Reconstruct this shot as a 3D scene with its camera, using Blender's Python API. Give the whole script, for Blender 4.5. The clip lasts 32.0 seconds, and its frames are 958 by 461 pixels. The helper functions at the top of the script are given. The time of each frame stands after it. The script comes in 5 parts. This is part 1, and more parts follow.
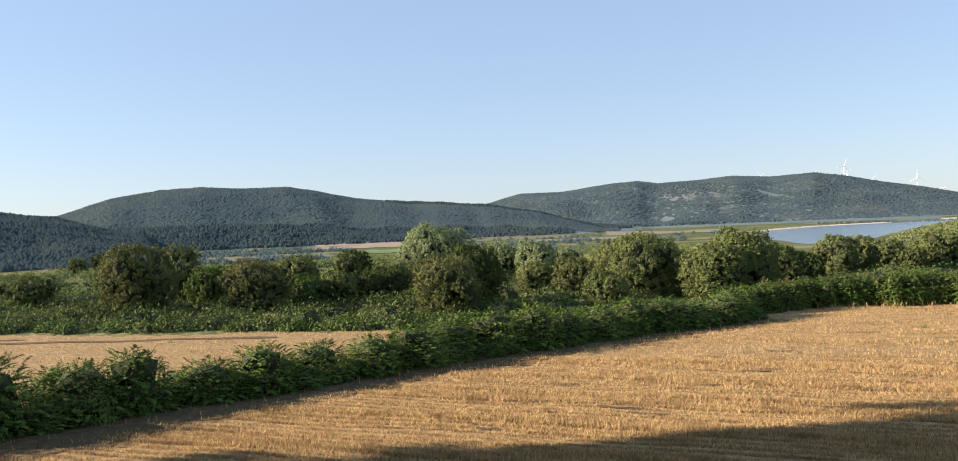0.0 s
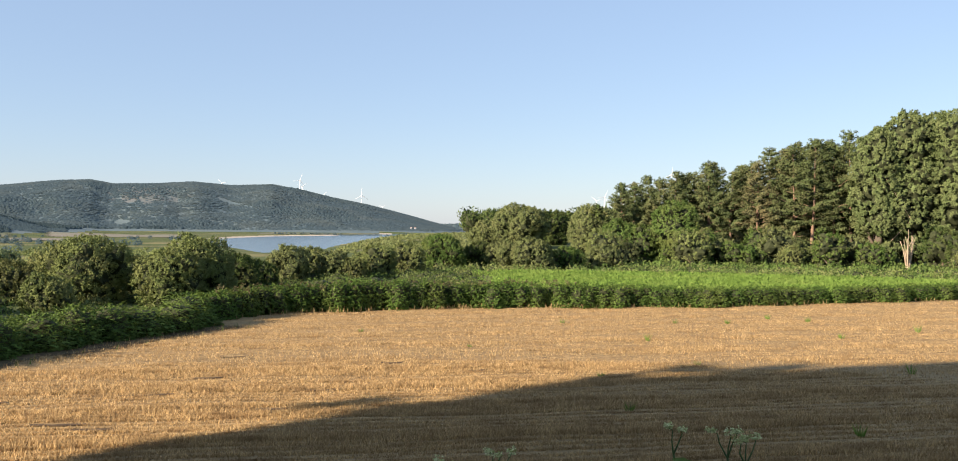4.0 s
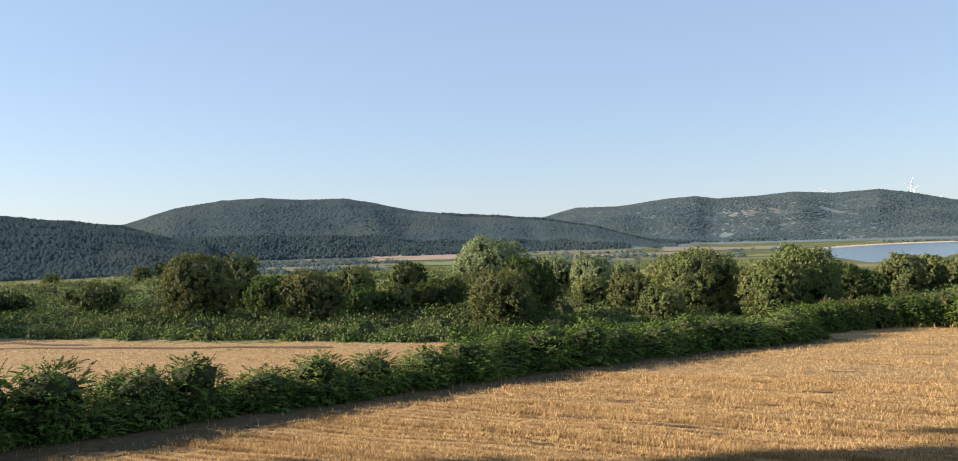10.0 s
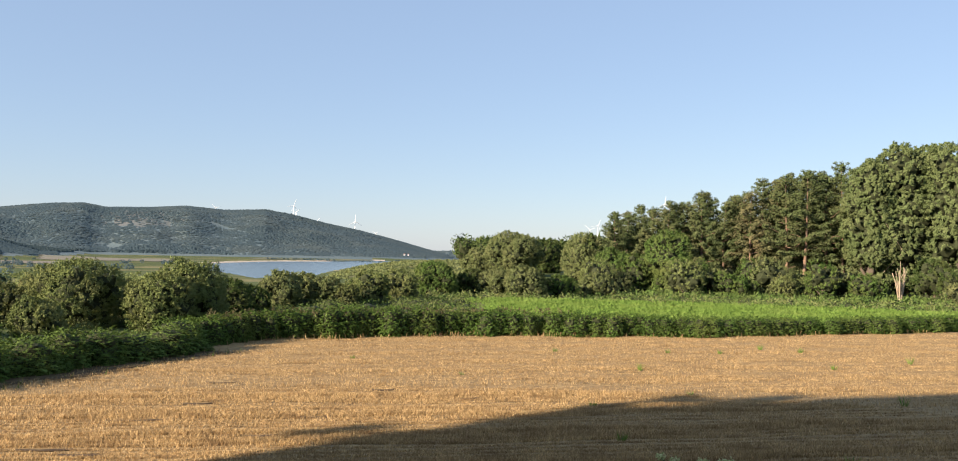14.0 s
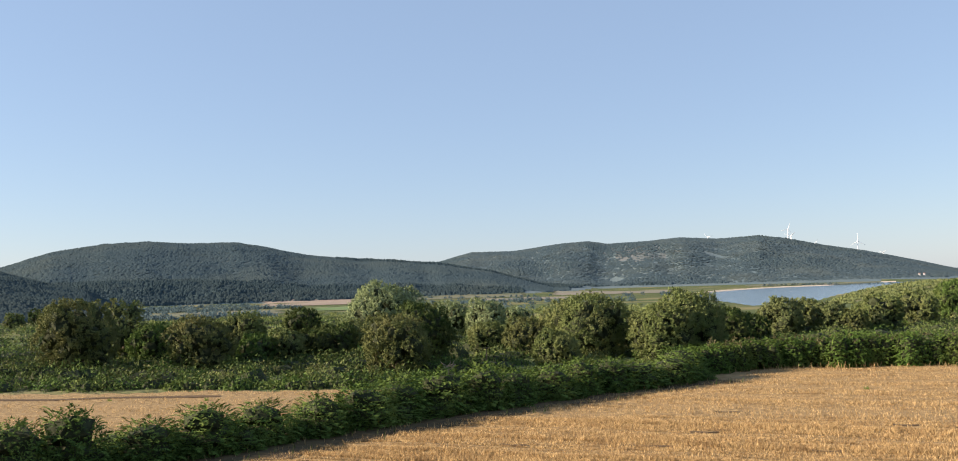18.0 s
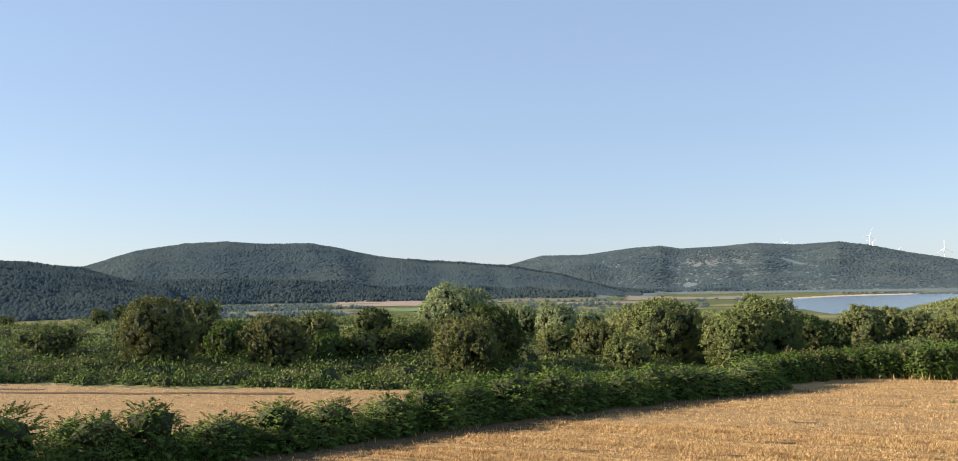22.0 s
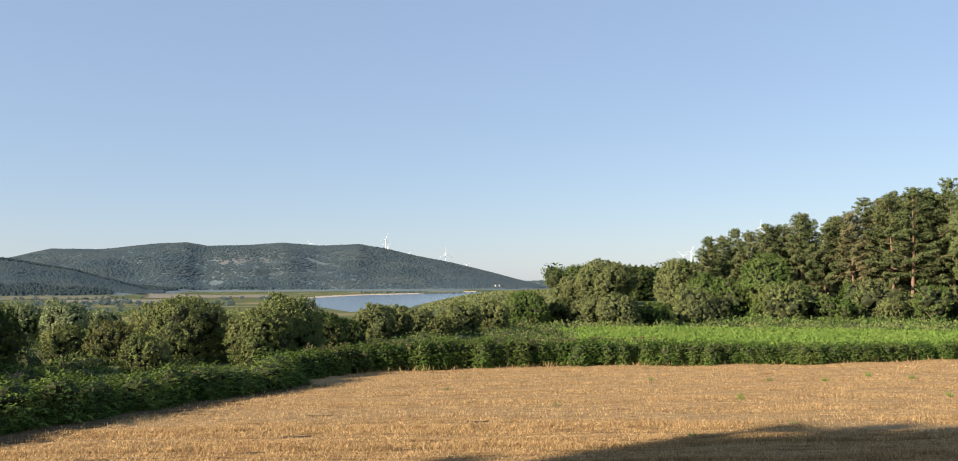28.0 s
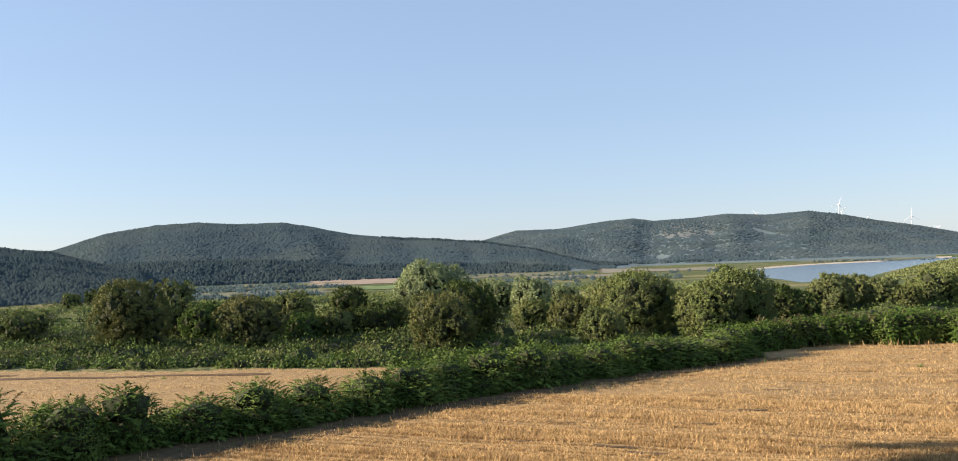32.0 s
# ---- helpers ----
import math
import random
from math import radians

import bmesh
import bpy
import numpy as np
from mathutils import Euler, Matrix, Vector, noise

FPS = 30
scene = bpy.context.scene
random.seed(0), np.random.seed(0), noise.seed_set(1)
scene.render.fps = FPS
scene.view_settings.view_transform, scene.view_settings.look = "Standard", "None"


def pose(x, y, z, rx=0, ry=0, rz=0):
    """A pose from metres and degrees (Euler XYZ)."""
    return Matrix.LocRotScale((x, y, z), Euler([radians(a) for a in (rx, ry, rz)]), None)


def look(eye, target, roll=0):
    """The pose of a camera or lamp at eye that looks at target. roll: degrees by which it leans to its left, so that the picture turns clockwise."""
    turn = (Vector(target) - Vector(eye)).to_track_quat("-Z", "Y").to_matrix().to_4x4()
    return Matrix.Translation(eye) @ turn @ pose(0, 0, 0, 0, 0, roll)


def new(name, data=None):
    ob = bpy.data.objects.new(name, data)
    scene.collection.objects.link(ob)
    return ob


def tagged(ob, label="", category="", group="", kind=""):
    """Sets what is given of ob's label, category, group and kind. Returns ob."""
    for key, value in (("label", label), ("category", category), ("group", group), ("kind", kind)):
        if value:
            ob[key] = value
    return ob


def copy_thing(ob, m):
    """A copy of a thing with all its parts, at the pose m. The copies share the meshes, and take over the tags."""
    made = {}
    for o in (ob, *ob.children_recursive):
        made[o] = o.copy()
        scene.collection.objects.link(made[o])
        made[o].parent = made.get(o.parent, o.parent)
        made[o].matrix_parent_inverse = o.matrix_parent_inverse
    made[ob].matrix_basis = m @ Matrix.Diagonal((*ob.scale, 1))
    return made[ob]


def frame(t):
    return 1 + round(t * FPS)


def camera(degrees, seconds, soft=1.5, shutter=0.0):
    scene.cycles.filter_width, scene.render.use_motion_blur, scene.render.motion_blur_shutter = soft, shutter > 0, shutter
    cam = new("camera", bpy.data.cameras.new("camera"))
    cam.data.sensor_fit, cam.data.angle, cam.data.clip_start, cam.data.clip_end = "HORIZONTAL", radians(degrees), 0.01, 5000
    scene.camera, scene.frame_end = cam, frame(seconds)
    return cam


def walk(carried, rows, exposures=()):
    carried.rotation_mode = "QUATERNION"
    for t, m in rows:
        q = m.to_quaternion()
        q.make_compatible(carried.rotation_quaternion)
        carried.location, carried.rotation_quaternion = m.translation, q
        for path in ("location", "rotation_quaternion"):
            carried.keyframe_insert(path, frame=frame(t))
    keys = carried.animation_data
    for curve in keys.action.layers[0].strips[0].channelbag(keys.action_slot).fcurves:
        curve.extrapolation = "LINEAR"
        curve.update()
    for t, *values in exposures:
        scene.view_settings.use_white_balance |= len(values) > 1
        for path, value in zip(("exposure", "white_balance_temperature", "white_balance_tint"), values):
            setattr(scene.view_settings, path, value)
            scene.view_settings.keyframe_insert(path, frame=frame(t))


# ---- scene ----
# ---- camera ----
EXPOSURES = ((0.0, 1.33, 6350, 15), (3.5, 1.3, 6350, 15), (6.0, 1.17, 6350, 15), (9.0, 1.25, 6350, 15), (12.0, 1.3, 6350, 15), (16.0, 1.12, 6350, 15), (19.0, 1.23, 6350, 15), (23.0, 1.26, 6350, 15), (25.0, 1.22, 6350, 15), (28.0, 1.13, 6350, 15), (30.0, 1.22, 6350, 15), (32.0, 1.28, 6350, 15))
cam = camera(56.93, 32.0, soft=1.0)
EYE = (0.0, 0.0, 4.5)
# seconds, tilt, lean, turn
TURNS = (
    (0, 89.90, 2.24, 30.01),    (0.5, 89.53, 1.89, 26.75),    (1, 89.38, 1.75, 23.42),
    (1.5, 89.39, 1.87, 21.11),    (2, 89.26, 1.15, 16.73),    (2.5, 89.02, 0.36, 9.65),
    (3, 88.99, -0.14, 3.83),    (3.5, 89.24, -0.21, -0.44),    (4.3, 90.35, -0.75, -5.8), (4.9, 91.4, -0.6, -7.6),    (5.5, 91.80, 0.42, -3.98),
    (6, 91.26, -0.03, 1.54),    (6.5, 91.29, 0.14, 10.84),    (7, 91.44, 0.85, 20.01),
    (7.5, 91.68, 1.22, 27.21),    (8, 91.52, 1.32, 30.89),    (8.5, 91.21, 1.64, 33.83),
    (9, 91.44, 1.99, 36.09),    (9.5, 91.50, 1.68, 36.05),    (10, 90.88, 1.51, 33.60),
    (10.5, 89.80, 1.39, 28.78),    (11, 89.14, 0.89, 22.43),    (11.5, 88.88, 0.28, 13.26),
    (12, 89.04, -0.48, 4.79),    (12.5, 89.69, -1.07, -0.52),    (13, 90.22, -1.43, -3.26),
    (13.5, 90.95, -1.44, -4.31),    (14.3, 92.0, -1.05, -4.4),    (15.5, 93.23, 0.18, 5.19),    (16, 93.42, 0.56, 9.60),
    (16.5, 93.49, 1.08, 13.01),    (17, 93.38, 1.51, 16.74),    (17.5, 93.52, 1.57, 21.16),
    (18, 93.58, 1.62, 26.83),    (18.5, 92.91, 1.62, 32.03),    (19, 92.60, 1.87, 35.25),
    (19.5, 92.37, 1.98, 36.25),    (20, 92.03, 1.86, 35.70),    (20.5, 92.26, 1.88, 35.24),
    (21, 92.73, 1.65, 34.24),    (21.5, 93.36, 1.21, 32.76),    (22, 93.87, 0.79, 31.37),
    (22.5, 93.69, 1.13, 30.83),    (23, 93.51, 1.29, 30.85),    (23.5, 93.17, 1.18, 28.02),
    (24, 92.64, 0.86, 19.37),    (24.5, 92.50, 0.42, 10.15),    (25, 92.64, 0.06, 5.06),
    (25.5, 92.79, -0.19, 2.34),    (26.5, 93.4, -0.25, -3.0),    (27.5, 93.64, 0.08, -1.48),    (28, 93.52, 0.14, 1.41),
    (28.5, 93.31, 0.99, 7.92),    (29, 92.83, 0.68, 15.28),    (29.5, 92.77, 0.43, 19.86),
    (30, 93.14, 0.85, 21.86),    (30.5, 93.07, 1.47, 23.52),    (31, 92.49, 1.88, 25.46),
    (31.5, 92.12, 1.89, 27.71),    (32, 92.27, 1.98, 29.74),
)
walk(cam, [(t, pose(*EYE, tilt, lean, turn)) for t, tilt, lean, turn in TURNS], EXPOSURES)

# ---- world and sun ----
SUN_TURN, SUN_HEIGHT = 118.5, 20.0      # degrees left of straight ahead, degrees above the horizon
world = bpy.data.worlds.new("evening_sky")
scene.world = world
world.use_nodes = True
wn = world.node_tree.nodes
sky = wn.new("ShaderNodeTexSky")
sky.sky_type, sky.sun_disc = "NISHITA", False
sky.sun_elevation, sky.sun_rotation = radians(SUN_HEIGHT), radians(-SUN_TURN)
sky.air_density, sky.dust_density, sky.ozone_density = 1.0, 0.35, 1.5
wn["Background"].inputs["Strength"].default_value = 0.082
# the evening haze evens out the clear sky's steep fall from the horizon up
veil = wn.new("ShaderNodeMix")
veil.data_type = "RGBA"
veil.inputs[0].default_value = 0.6
veil.inputs[7].default_value = (2.1, 2.83, 3.85, 1)
world.node_tree.links.new(sky.outputs[0], veil.inputs[6])
world.node_tree.links.new(veil.outputs[2], wn["Background"].inputs[0])
lamp = bpy.data.lights.new("sun", "SUN")
lamp.energy, lamp.angle, lamp.color = 5.0, radians(0.6), (1.0, 0.84, 0.62)
sun = new("sun", lamp)
_a, _h = radians(SUN_TURN), radians(SUN_HEIGHT)
sun.matrix_world = look((-math.sin(_a) * 60, math.cos(_a) * 60, 60 * math.tan(_h)), (0, 0, 0))

# ---- materials ----
def material(name):
    m = bpy.data.materials.new(name)
    m.use_nodes = True
    n = m.node_tree.nodes
    return m, n, m.node_tree.links.new, n["Principled BSDF"]


def mix(n, ln, fac, a, b):
    """A colour mix; fac, a and b are sockets or values."""
    k = n.new("ShaderNodeMix")
    k.data_type = "RGBA"
    for i, v in ((0, fac), (6, a), (7, b)):
        if isinstance(v, bpy.types.NodeSocket):
            ln(v, k.inputs[i])
        elif i == 0:
            k.inputs[0].default_value = v
        else:
            k.inputs[i].default_value = (*v, 1)
    return k.outputs[2]


def noise_at(n, ln, scale, detail=4, stretch=(1, 1, 1), low=0.35, high=0.65):
    """Noise over the world's metres, spread to 0..1."""
    g = n.new("ShaderNodeNewGeometry")
    mp = n.new("ShaderNodeMapping")
    mp.inputs["Scale"].default_value = stretch
    ln(g.outputs["Position"], mp.inputs[0])
    t = n.new("ShaderNodeTexNoise")
    t.inputs["Scale"].default_value, t.inputs["Detail"].default_value = scale, detail
    ln(mp.outputs[0], t.inputs[0])
    r = n.new("ShaderNodeMapRange")
    r.inputs[1].default_value, r.inputs[2].default_value = low, high
    ln(t.outputs[0], r.inputs[0])
    return r.outputs[0]


def bump(n, ln, p, height, strength, distance):
    b = n.new("ShaderNodeBump")
    b.inputs["Strength"].default_value, b.inputs["Distance"].default_value = strength, distance
    ln(height, b.inputs["Height"])
    ln(b.outputs[0], p.inputs["Normal"])


def foliage(name, dark, light, tip, through_light=0.1, patch=0.5, gloss=0.05, stretch=(1, 1, 1), low=0.45, high=0.75):
    """Leaves: a colour for each leaf, patches of growth, light through the blade."""
    m, n, ln, p = material(name)
    g = n.new("ShaderNodeNewGeometry")
    c = mix(n, ln, g.outputs["Random Per Island"], dark, light)
    c = mix(n, ln, noise_at(n, ln, patch, 3, stretch, low, high), c, tip)
    ln(c, p.inputs["Base Color"])
    p.inputs["Roughness"].default_value = 0.8 if gloss else 1.0
    p.inputs["Specular IOR Level"].default_value = gloss
    t = n.new("ShaderNodeBsdfTranslucent")
    ln(c, t.inputs[0])
    s = n.new("ShaderNodeMixShader")
    s.inputs[0].default_value = through_light
    ln(p.outputs[0], s.inputs[1])
    ln(t.outputs[0], s.inputs[2])
    ln(s.outputs[0], n["Material Output"].inputs[0])
    return m


def surface(name, a, b, c, fine, coarse, rough=0.9, relief=0.3, depth=0.05, stretch=(1, 1, 1)):
    """Soil, bark, grass sheets: fine grain and coarse patches of three colours."""
    m, n, ln, p = material(name)
    f = noise_at(n, ln, fine, 5, stretch)
    col = mix(n, ln, f, a, b)
    col = mix(n, ln, noise_at(n, ln, coarse, 3, stretch), col, c)
    ln(col, p.inputs["Base Color"])
    p.inputs["Roughness"].default_value = rough
    p.inputs["Specular IOR Level"].default_value = 0.2
    if relief:
        bump(n, ln, p, f, relief, depth)
    return m


M_OLIVE = foliage("olive_leaves", (0.115, 0.148, 0.05), (0.19, 0.225, 0.08), (0.215, 0.225, 0.088))
M_GREEN = foliage("green_leaves", (0.058, 0.104, 0.027), (0.125, 0.19, 0.048), (0.15, 0.178, 0.055))
M_PALE = foliage("pale_willow_leaves", (0.19, 0.235, 0.11), (0.3, 0.355, 0.175), (0.28, 0.32, 0.155))
M_DARK = foliage("dark_leaves", (0.038, 0.066, 0.02), (0.088, 0.122, 0.036), (0.108, 0.12, 0.042))
M_BROWN = foliage("brownish_thorn_leaves", (0.088, 0.106, 0.038), (0.165, 0.185, 0.066), (0.185, 0.182, 0.074))
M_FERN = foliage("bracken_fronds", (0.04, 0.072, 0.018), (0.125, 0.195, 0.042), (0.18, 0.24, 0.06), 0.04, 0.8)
# paler bracken copy: the meadow's sunlight is put into the leaf colour
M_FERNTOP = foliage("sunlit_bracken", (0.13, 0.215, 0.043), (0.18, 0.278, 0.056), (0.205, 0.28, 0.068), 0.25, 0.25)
M_HERB = foliage("tall_herb_leaves", (0.05, 0.095, 0.02), (0.125, 0.2, 0.045), (0.15, 0.19, 0.05), 0.25, 0.5)
M_SEED = foliage("seed_heads", (0.085, 0.08, 0.038), (0.15, 0.135, 0.07), (0.12, 0.11, 0.055), 0.15)
M_NEEDLE = foliage("pine_needles", (0.086, 0.116, 0.046), (0.124, 0.155, 0.062), (0.15, 0.154, 0.068), 0.15)
M_DRYNEEDLE = foliage("dry_pine_needles", (0.135, 0.142, 0.066), (0.175, 0.172, 0.08), (0.21, 0.17, 0.09), 0.12)
M_POPLAR = foliage("poplar_leaves", (0.115, 0.155, 0.06), (0.16, 0.2, 0.08), (0.175, 0.2, 0.085))
# Distance haze is put into these colours: lightened, bluish, softened by light through.
M_HAZEWOODS = foliage("hazed_far_conifers", (0.134, 0.194, 0.216), (0.156, 0.218, 0.240), (0.181, 0.233, 0.231), 0.6, 0.008, 0)
M_HAZENEARWOODS = foliage("hazed_near_conifers", (0.095, 0.143, 0.158), (0.112, 0.162, 0.175), (0.132, 0.175, 0.175), 0.6, 0.01, 0)
M_HAZEWOODS2 = foliage("hazed_hill_woods", (0.149, 0.212, 0.238), (0.177, 0.244, 0.270), (0.227, 0.276, 0.270), 0.6, 0.009, 0)
# olive leaves with far-off haze put into the colour, contrast evened out
M_HAZEOLIVE = foliage("hazed_olive_leaves", (0.128, 0.156, 0.06), (0.178, 0.206, 0.082), (0.192, 0.2, 0.085))
# dark streaks along the rows put shade between the stalks into the colour
M_STRAW = foliage("straw", (0.22, 0.145, 0.066), (0.78, 0.555, 0.275), (0.27, 0.172, 0.082), 0.22, 1.0, 0.15, (0.8, 3.2, 0.2), 0.46, 0.7)
M_HAY = foliage("dry_grass", (0.35, 0.23, 0.11), (0.6, 0.43, 0.22), (0.5, 0.36, 0.18), 0.2)
M_BARK = surface("bark", (0.07, 0.05, 0.035), (0.16, 0.12, 0.085), (0.1, 0.085, 0.065), 9, 1.5)
M_PINEBARK = surface("pine_bark", (0.15, 0.092, 0.06), (0.3, 0.195, 0.125), (0.2, 0.14, 0.1), 6, 0.8)
M_DEADWOOD = surface("dead_wood", (0.25, 0.185, 0.125), (0.44, 0.35, 0.25), (0.34, 0.27, 0.19), 7, 0.9)
M_STUBBLE = surface("stubble_soil", (0.13, 0.084, 0.04), (0.46, 0.32, 0.148), (0.29, 0.197, 0.092), 4.0, 0.4, stretch=(0.7, 2.4, 1))
M_SOIL = surface("bare_soil", (0.07, 0.045, 0.025), (0.16, 0.105, 0.055), (0.11, 0.07, 0.038), 6, 0.7)
# near-black green for crown hearts: the shade inside foliage, put into colour
M_INNERSHADE = surface("inner_shade", (0.026, 0.032, 0.014), (0.05, 0.058, 0.025), (0.038, 0.046, 0.02), 5, 0.8)
# weedy soil made extra dark: the hedge shadow is put into it
M_SHADEMARGIN = surface("shadowed_weedy_soil", (0.055, 0.036, 0.019), (0.15, 0.098, 0.047), (0.085, 0.064, 0.029), 4, 0.5)
M_WHITE = surface("white_paint", (0.78, 0.79, 0.8), (0.84, 0.84, 0.84), (0.8, 0.8, 0.79), 0.5, 0.05, 0.4, 0)
M_FLOWER = surface("white_flower", (0.5, 0.52, 0.22), (0.78, 0.76, 0.42), (0.64, 0.64, 0.3), 60, 9, 0.8, 0)
M_STEM = surface("weed_stem", (0.08, 0.13, 0.045), (0.13, 0.2, 0.07), (0.11, 0.15, 0.055), 30, 5, 0.6, 0)
M_PASTURE = surface("green_field", (0.09, 0.16, 0.05), (0.15, 0.22, 0.08), (0.19, 0.21, 0.09), 0.06, 0.015, 0.9, 0)
M_PINK = surface("ploughed_field", (0.27, 0.2, 0.155), (0.36, 0.275, 0.21), (0.25, 0.21, 0.155), 0.05, 0.012, 0.9, 0)
M_DULL = surface("grazed_grass", (0.085, 0.105, 0.06), (0.14, 0.15, 0.085), (0.17, 0.16, 0.1), 0.06, 0.015, 0.9, 0)
M_MUD = surface("dry_lake_mud", (0.19, 0.165, 0.13), (0.26, 0.22, 0.17), (0.2, 0.19, 0.13), 0.05, 0.012, 0.9, 0)
M_SAND = surface("lake_sand", (0.5, 0.42, 0.32), (0.64, 0.55, 0.43), (0.55, 0.45, 0.34), 0.08, 0.02, 0.9, 0)


def ground_material():
    m, n, ln, p = material("rough_ground")
    col = mix(n, ln, noise_at(n, ln, 0.8, 6), (0.065, 0.09, 0.034), (0.11, 0.13, 0.05))
    col = mix(n, ln, noise_at(n, ln, 0.02, 5, low=0.5, high=0.66), col, (0.21, 0.19, 0.09))
    ln(col, p.inputs["Base Color"])
    p.inputs["Roughness"].default_value = 0.95
    p.inputs["Specular IOR Level"].default_value = 0.1
    bump(n, ln, p, noise_at(n, ln, 1.2, 5), 0.6, 0.3)
    return m


def water_material():
    m, n, ln, p = material("lake_water")
    p.inputs["Base Color"].default_value = (0.11, 0.155, 0.19, 1)
    p.inputs["Roughness"].default_value = 0.16
    bump(n, ln, p, noise_at(n, ln, 0.25, 4, (1, 2.5, 1)), 0.14, 0.4)
    return m


M_GROUND, M_WATER = ground_material(), water_material()
# the hill floor carries the same bluish haze in its colour
M_HAZEHILL = surface("hazed_hill_floor", (0.085, 0.125, 0.14), (0.11, 0.154, 0.168), (0.13, 0.165, 0.165), 0.03, 0.006, 0.95, 0)

# heath tone greyed towards the hazed woods around it
M_HAZEHEATH = surface("bare_heath", (0.118, 0.134, 0.134), (0.15, 0.152, 0.146), (0.135, 0.154, 0.15), 0.03, 0.01, 0.95, 0)

# ---- shape helpers ----
rng = np.random.default_rng(7)


def mesh_of(name, v, f, mat, smooth=False):
    me = bpy.data.meshes.new(name)
    me.from_pydata([tuple(q) for q in np.asarray(v, float)], [], [tuple(q) for q in f])
    me.materials.append(mat)
    if smooth:
        me.shade_smooth()
    return me


def quads_mesh(name, corners, mat):
    """One mesh of many loose four-cornered blades; corners: (n, 4, 3)."""
    k = len(corners)
    me = bpy.data.meshes.new(name)
    me.vertices.add(4 * k)
    me.vertices.foreach_set("co", np.ascontiguousarray(corners, dtype=np.float32).ravel())
    me.loops.add(4 * k)
    me.loops.foreach_set("vertex_index", np.arange(4 * k, dtype=np.int32))
    me.polygons.add(k)
    me.polygons.foreach_set("loop_start", np.arange(0, 4 * k, 4, dtype=np.int32))
    me.update(calc_edges=True)
    me.materials.append(mat)
    return me


def unit(v):
    return v / np.maximum(np.linalg.norm(v, axis=-1, keepdims=True), 1e-9)


def blades(p, along, across, length, width):
    """Leaves: diamonds from p along a way, with their widest place in the middle. Lens-shaped, four corners."""
    along, across = unit(along) * np.asarray(length)[..., None], unit(across) * np.asarray(width)[..., None] * 0.5
    return np.stack([p, p + along * 0.5 + across, p + along, p + along * 0.5 - across], 1)


def leaves_mesh(name, p, along, across, length, width, mat, extra=None):
    """One mesh of many loose pointed leaves, three corners each: a base and a tip."""
    along, across = unit(along) * np.asarray(length)[..., None], unit(across) * np.asarray(width)[..., None] * 0.5
    co = np.stack([p - across, p + across, p + along], 1)
    if extra is not None:
        co = np.concatenate([co, extra])
    k = len(co)
    me = bpy.data.meshes.new(name)
    me.vertices.add(3 * k)
    me.vertices.foreach_set("co", np.ascontiguousarray(co, dtype=np.float32).ravel())
    me.loops.add(3 * k)
    me.loops.foreach_set("vertex_index", np.arange(3 * k, dtype=np.int32))
    me.polygons.add(k)
    me.polygons.foreach_set("loop_start", np.arange(0, 3 * k, 3, dtype=np.int32))
    me.update(calc_edges=True)
    me.materials.append(mat)
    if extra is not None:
        me.materials.append(M_INNERSHADE)
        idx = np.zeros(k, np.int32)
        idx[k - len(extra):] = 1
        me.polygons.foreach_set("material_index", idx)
    return me


T_ = (1 + 5 ** 0.5) / 2
ICO_V = unit(np.array([(-1, T_, 0), (1, T_, 0), (-1, -T_, 0), (1, -T_, 0), (0, -1, T_), (0, 1, T_), (0, -1, -T_), (0, 1, -T_), (T_, 0, -1), (T_, 0, 1), (-T_, 0, -1), (-T_, 0, 1)]))
ICO_F = np.array([(0, 11, 5), (0, 5, 1), (0, 1, 7), (0, 7, 10), (0, 10, 11), (1, 5, 9), (5, 11, 4), (11, 10, 2), (10, 7, 6), (7, 1, 8),
                  (3, 9, 4), (3, 4, 2), (3, 2, 6), (3, 6, 8), (3, 8, 9), (4, 9, 5), (2, 4, 11), (6, 2, 10), (8, 6, 7), (9, 8, 1)])


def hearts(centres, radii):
    """Uneven hearts inside leafy masses, painted dark as inner shade; loose triangles (n, 3, 3)."""
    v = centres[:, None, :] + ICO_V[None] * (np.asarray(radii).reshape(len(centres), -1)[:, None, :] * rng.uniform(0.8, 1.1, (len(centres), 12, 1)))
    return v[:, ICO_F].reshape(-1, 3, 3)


def part(name, data, parent, label="", kind=""):
    ob = new(name, data)
    ob.parent = parent
    return tagged(ob, label, kind=kind)


def thing(name, at, label, category, group="", kind=""):
    ob = new(name)
    ob.empty_display_size = 0.3
    ob.matrix_world = at if isinstance(at, Matrix) else Matrix.Translation(at)
    return tagged(ob, label, category, group, kind)


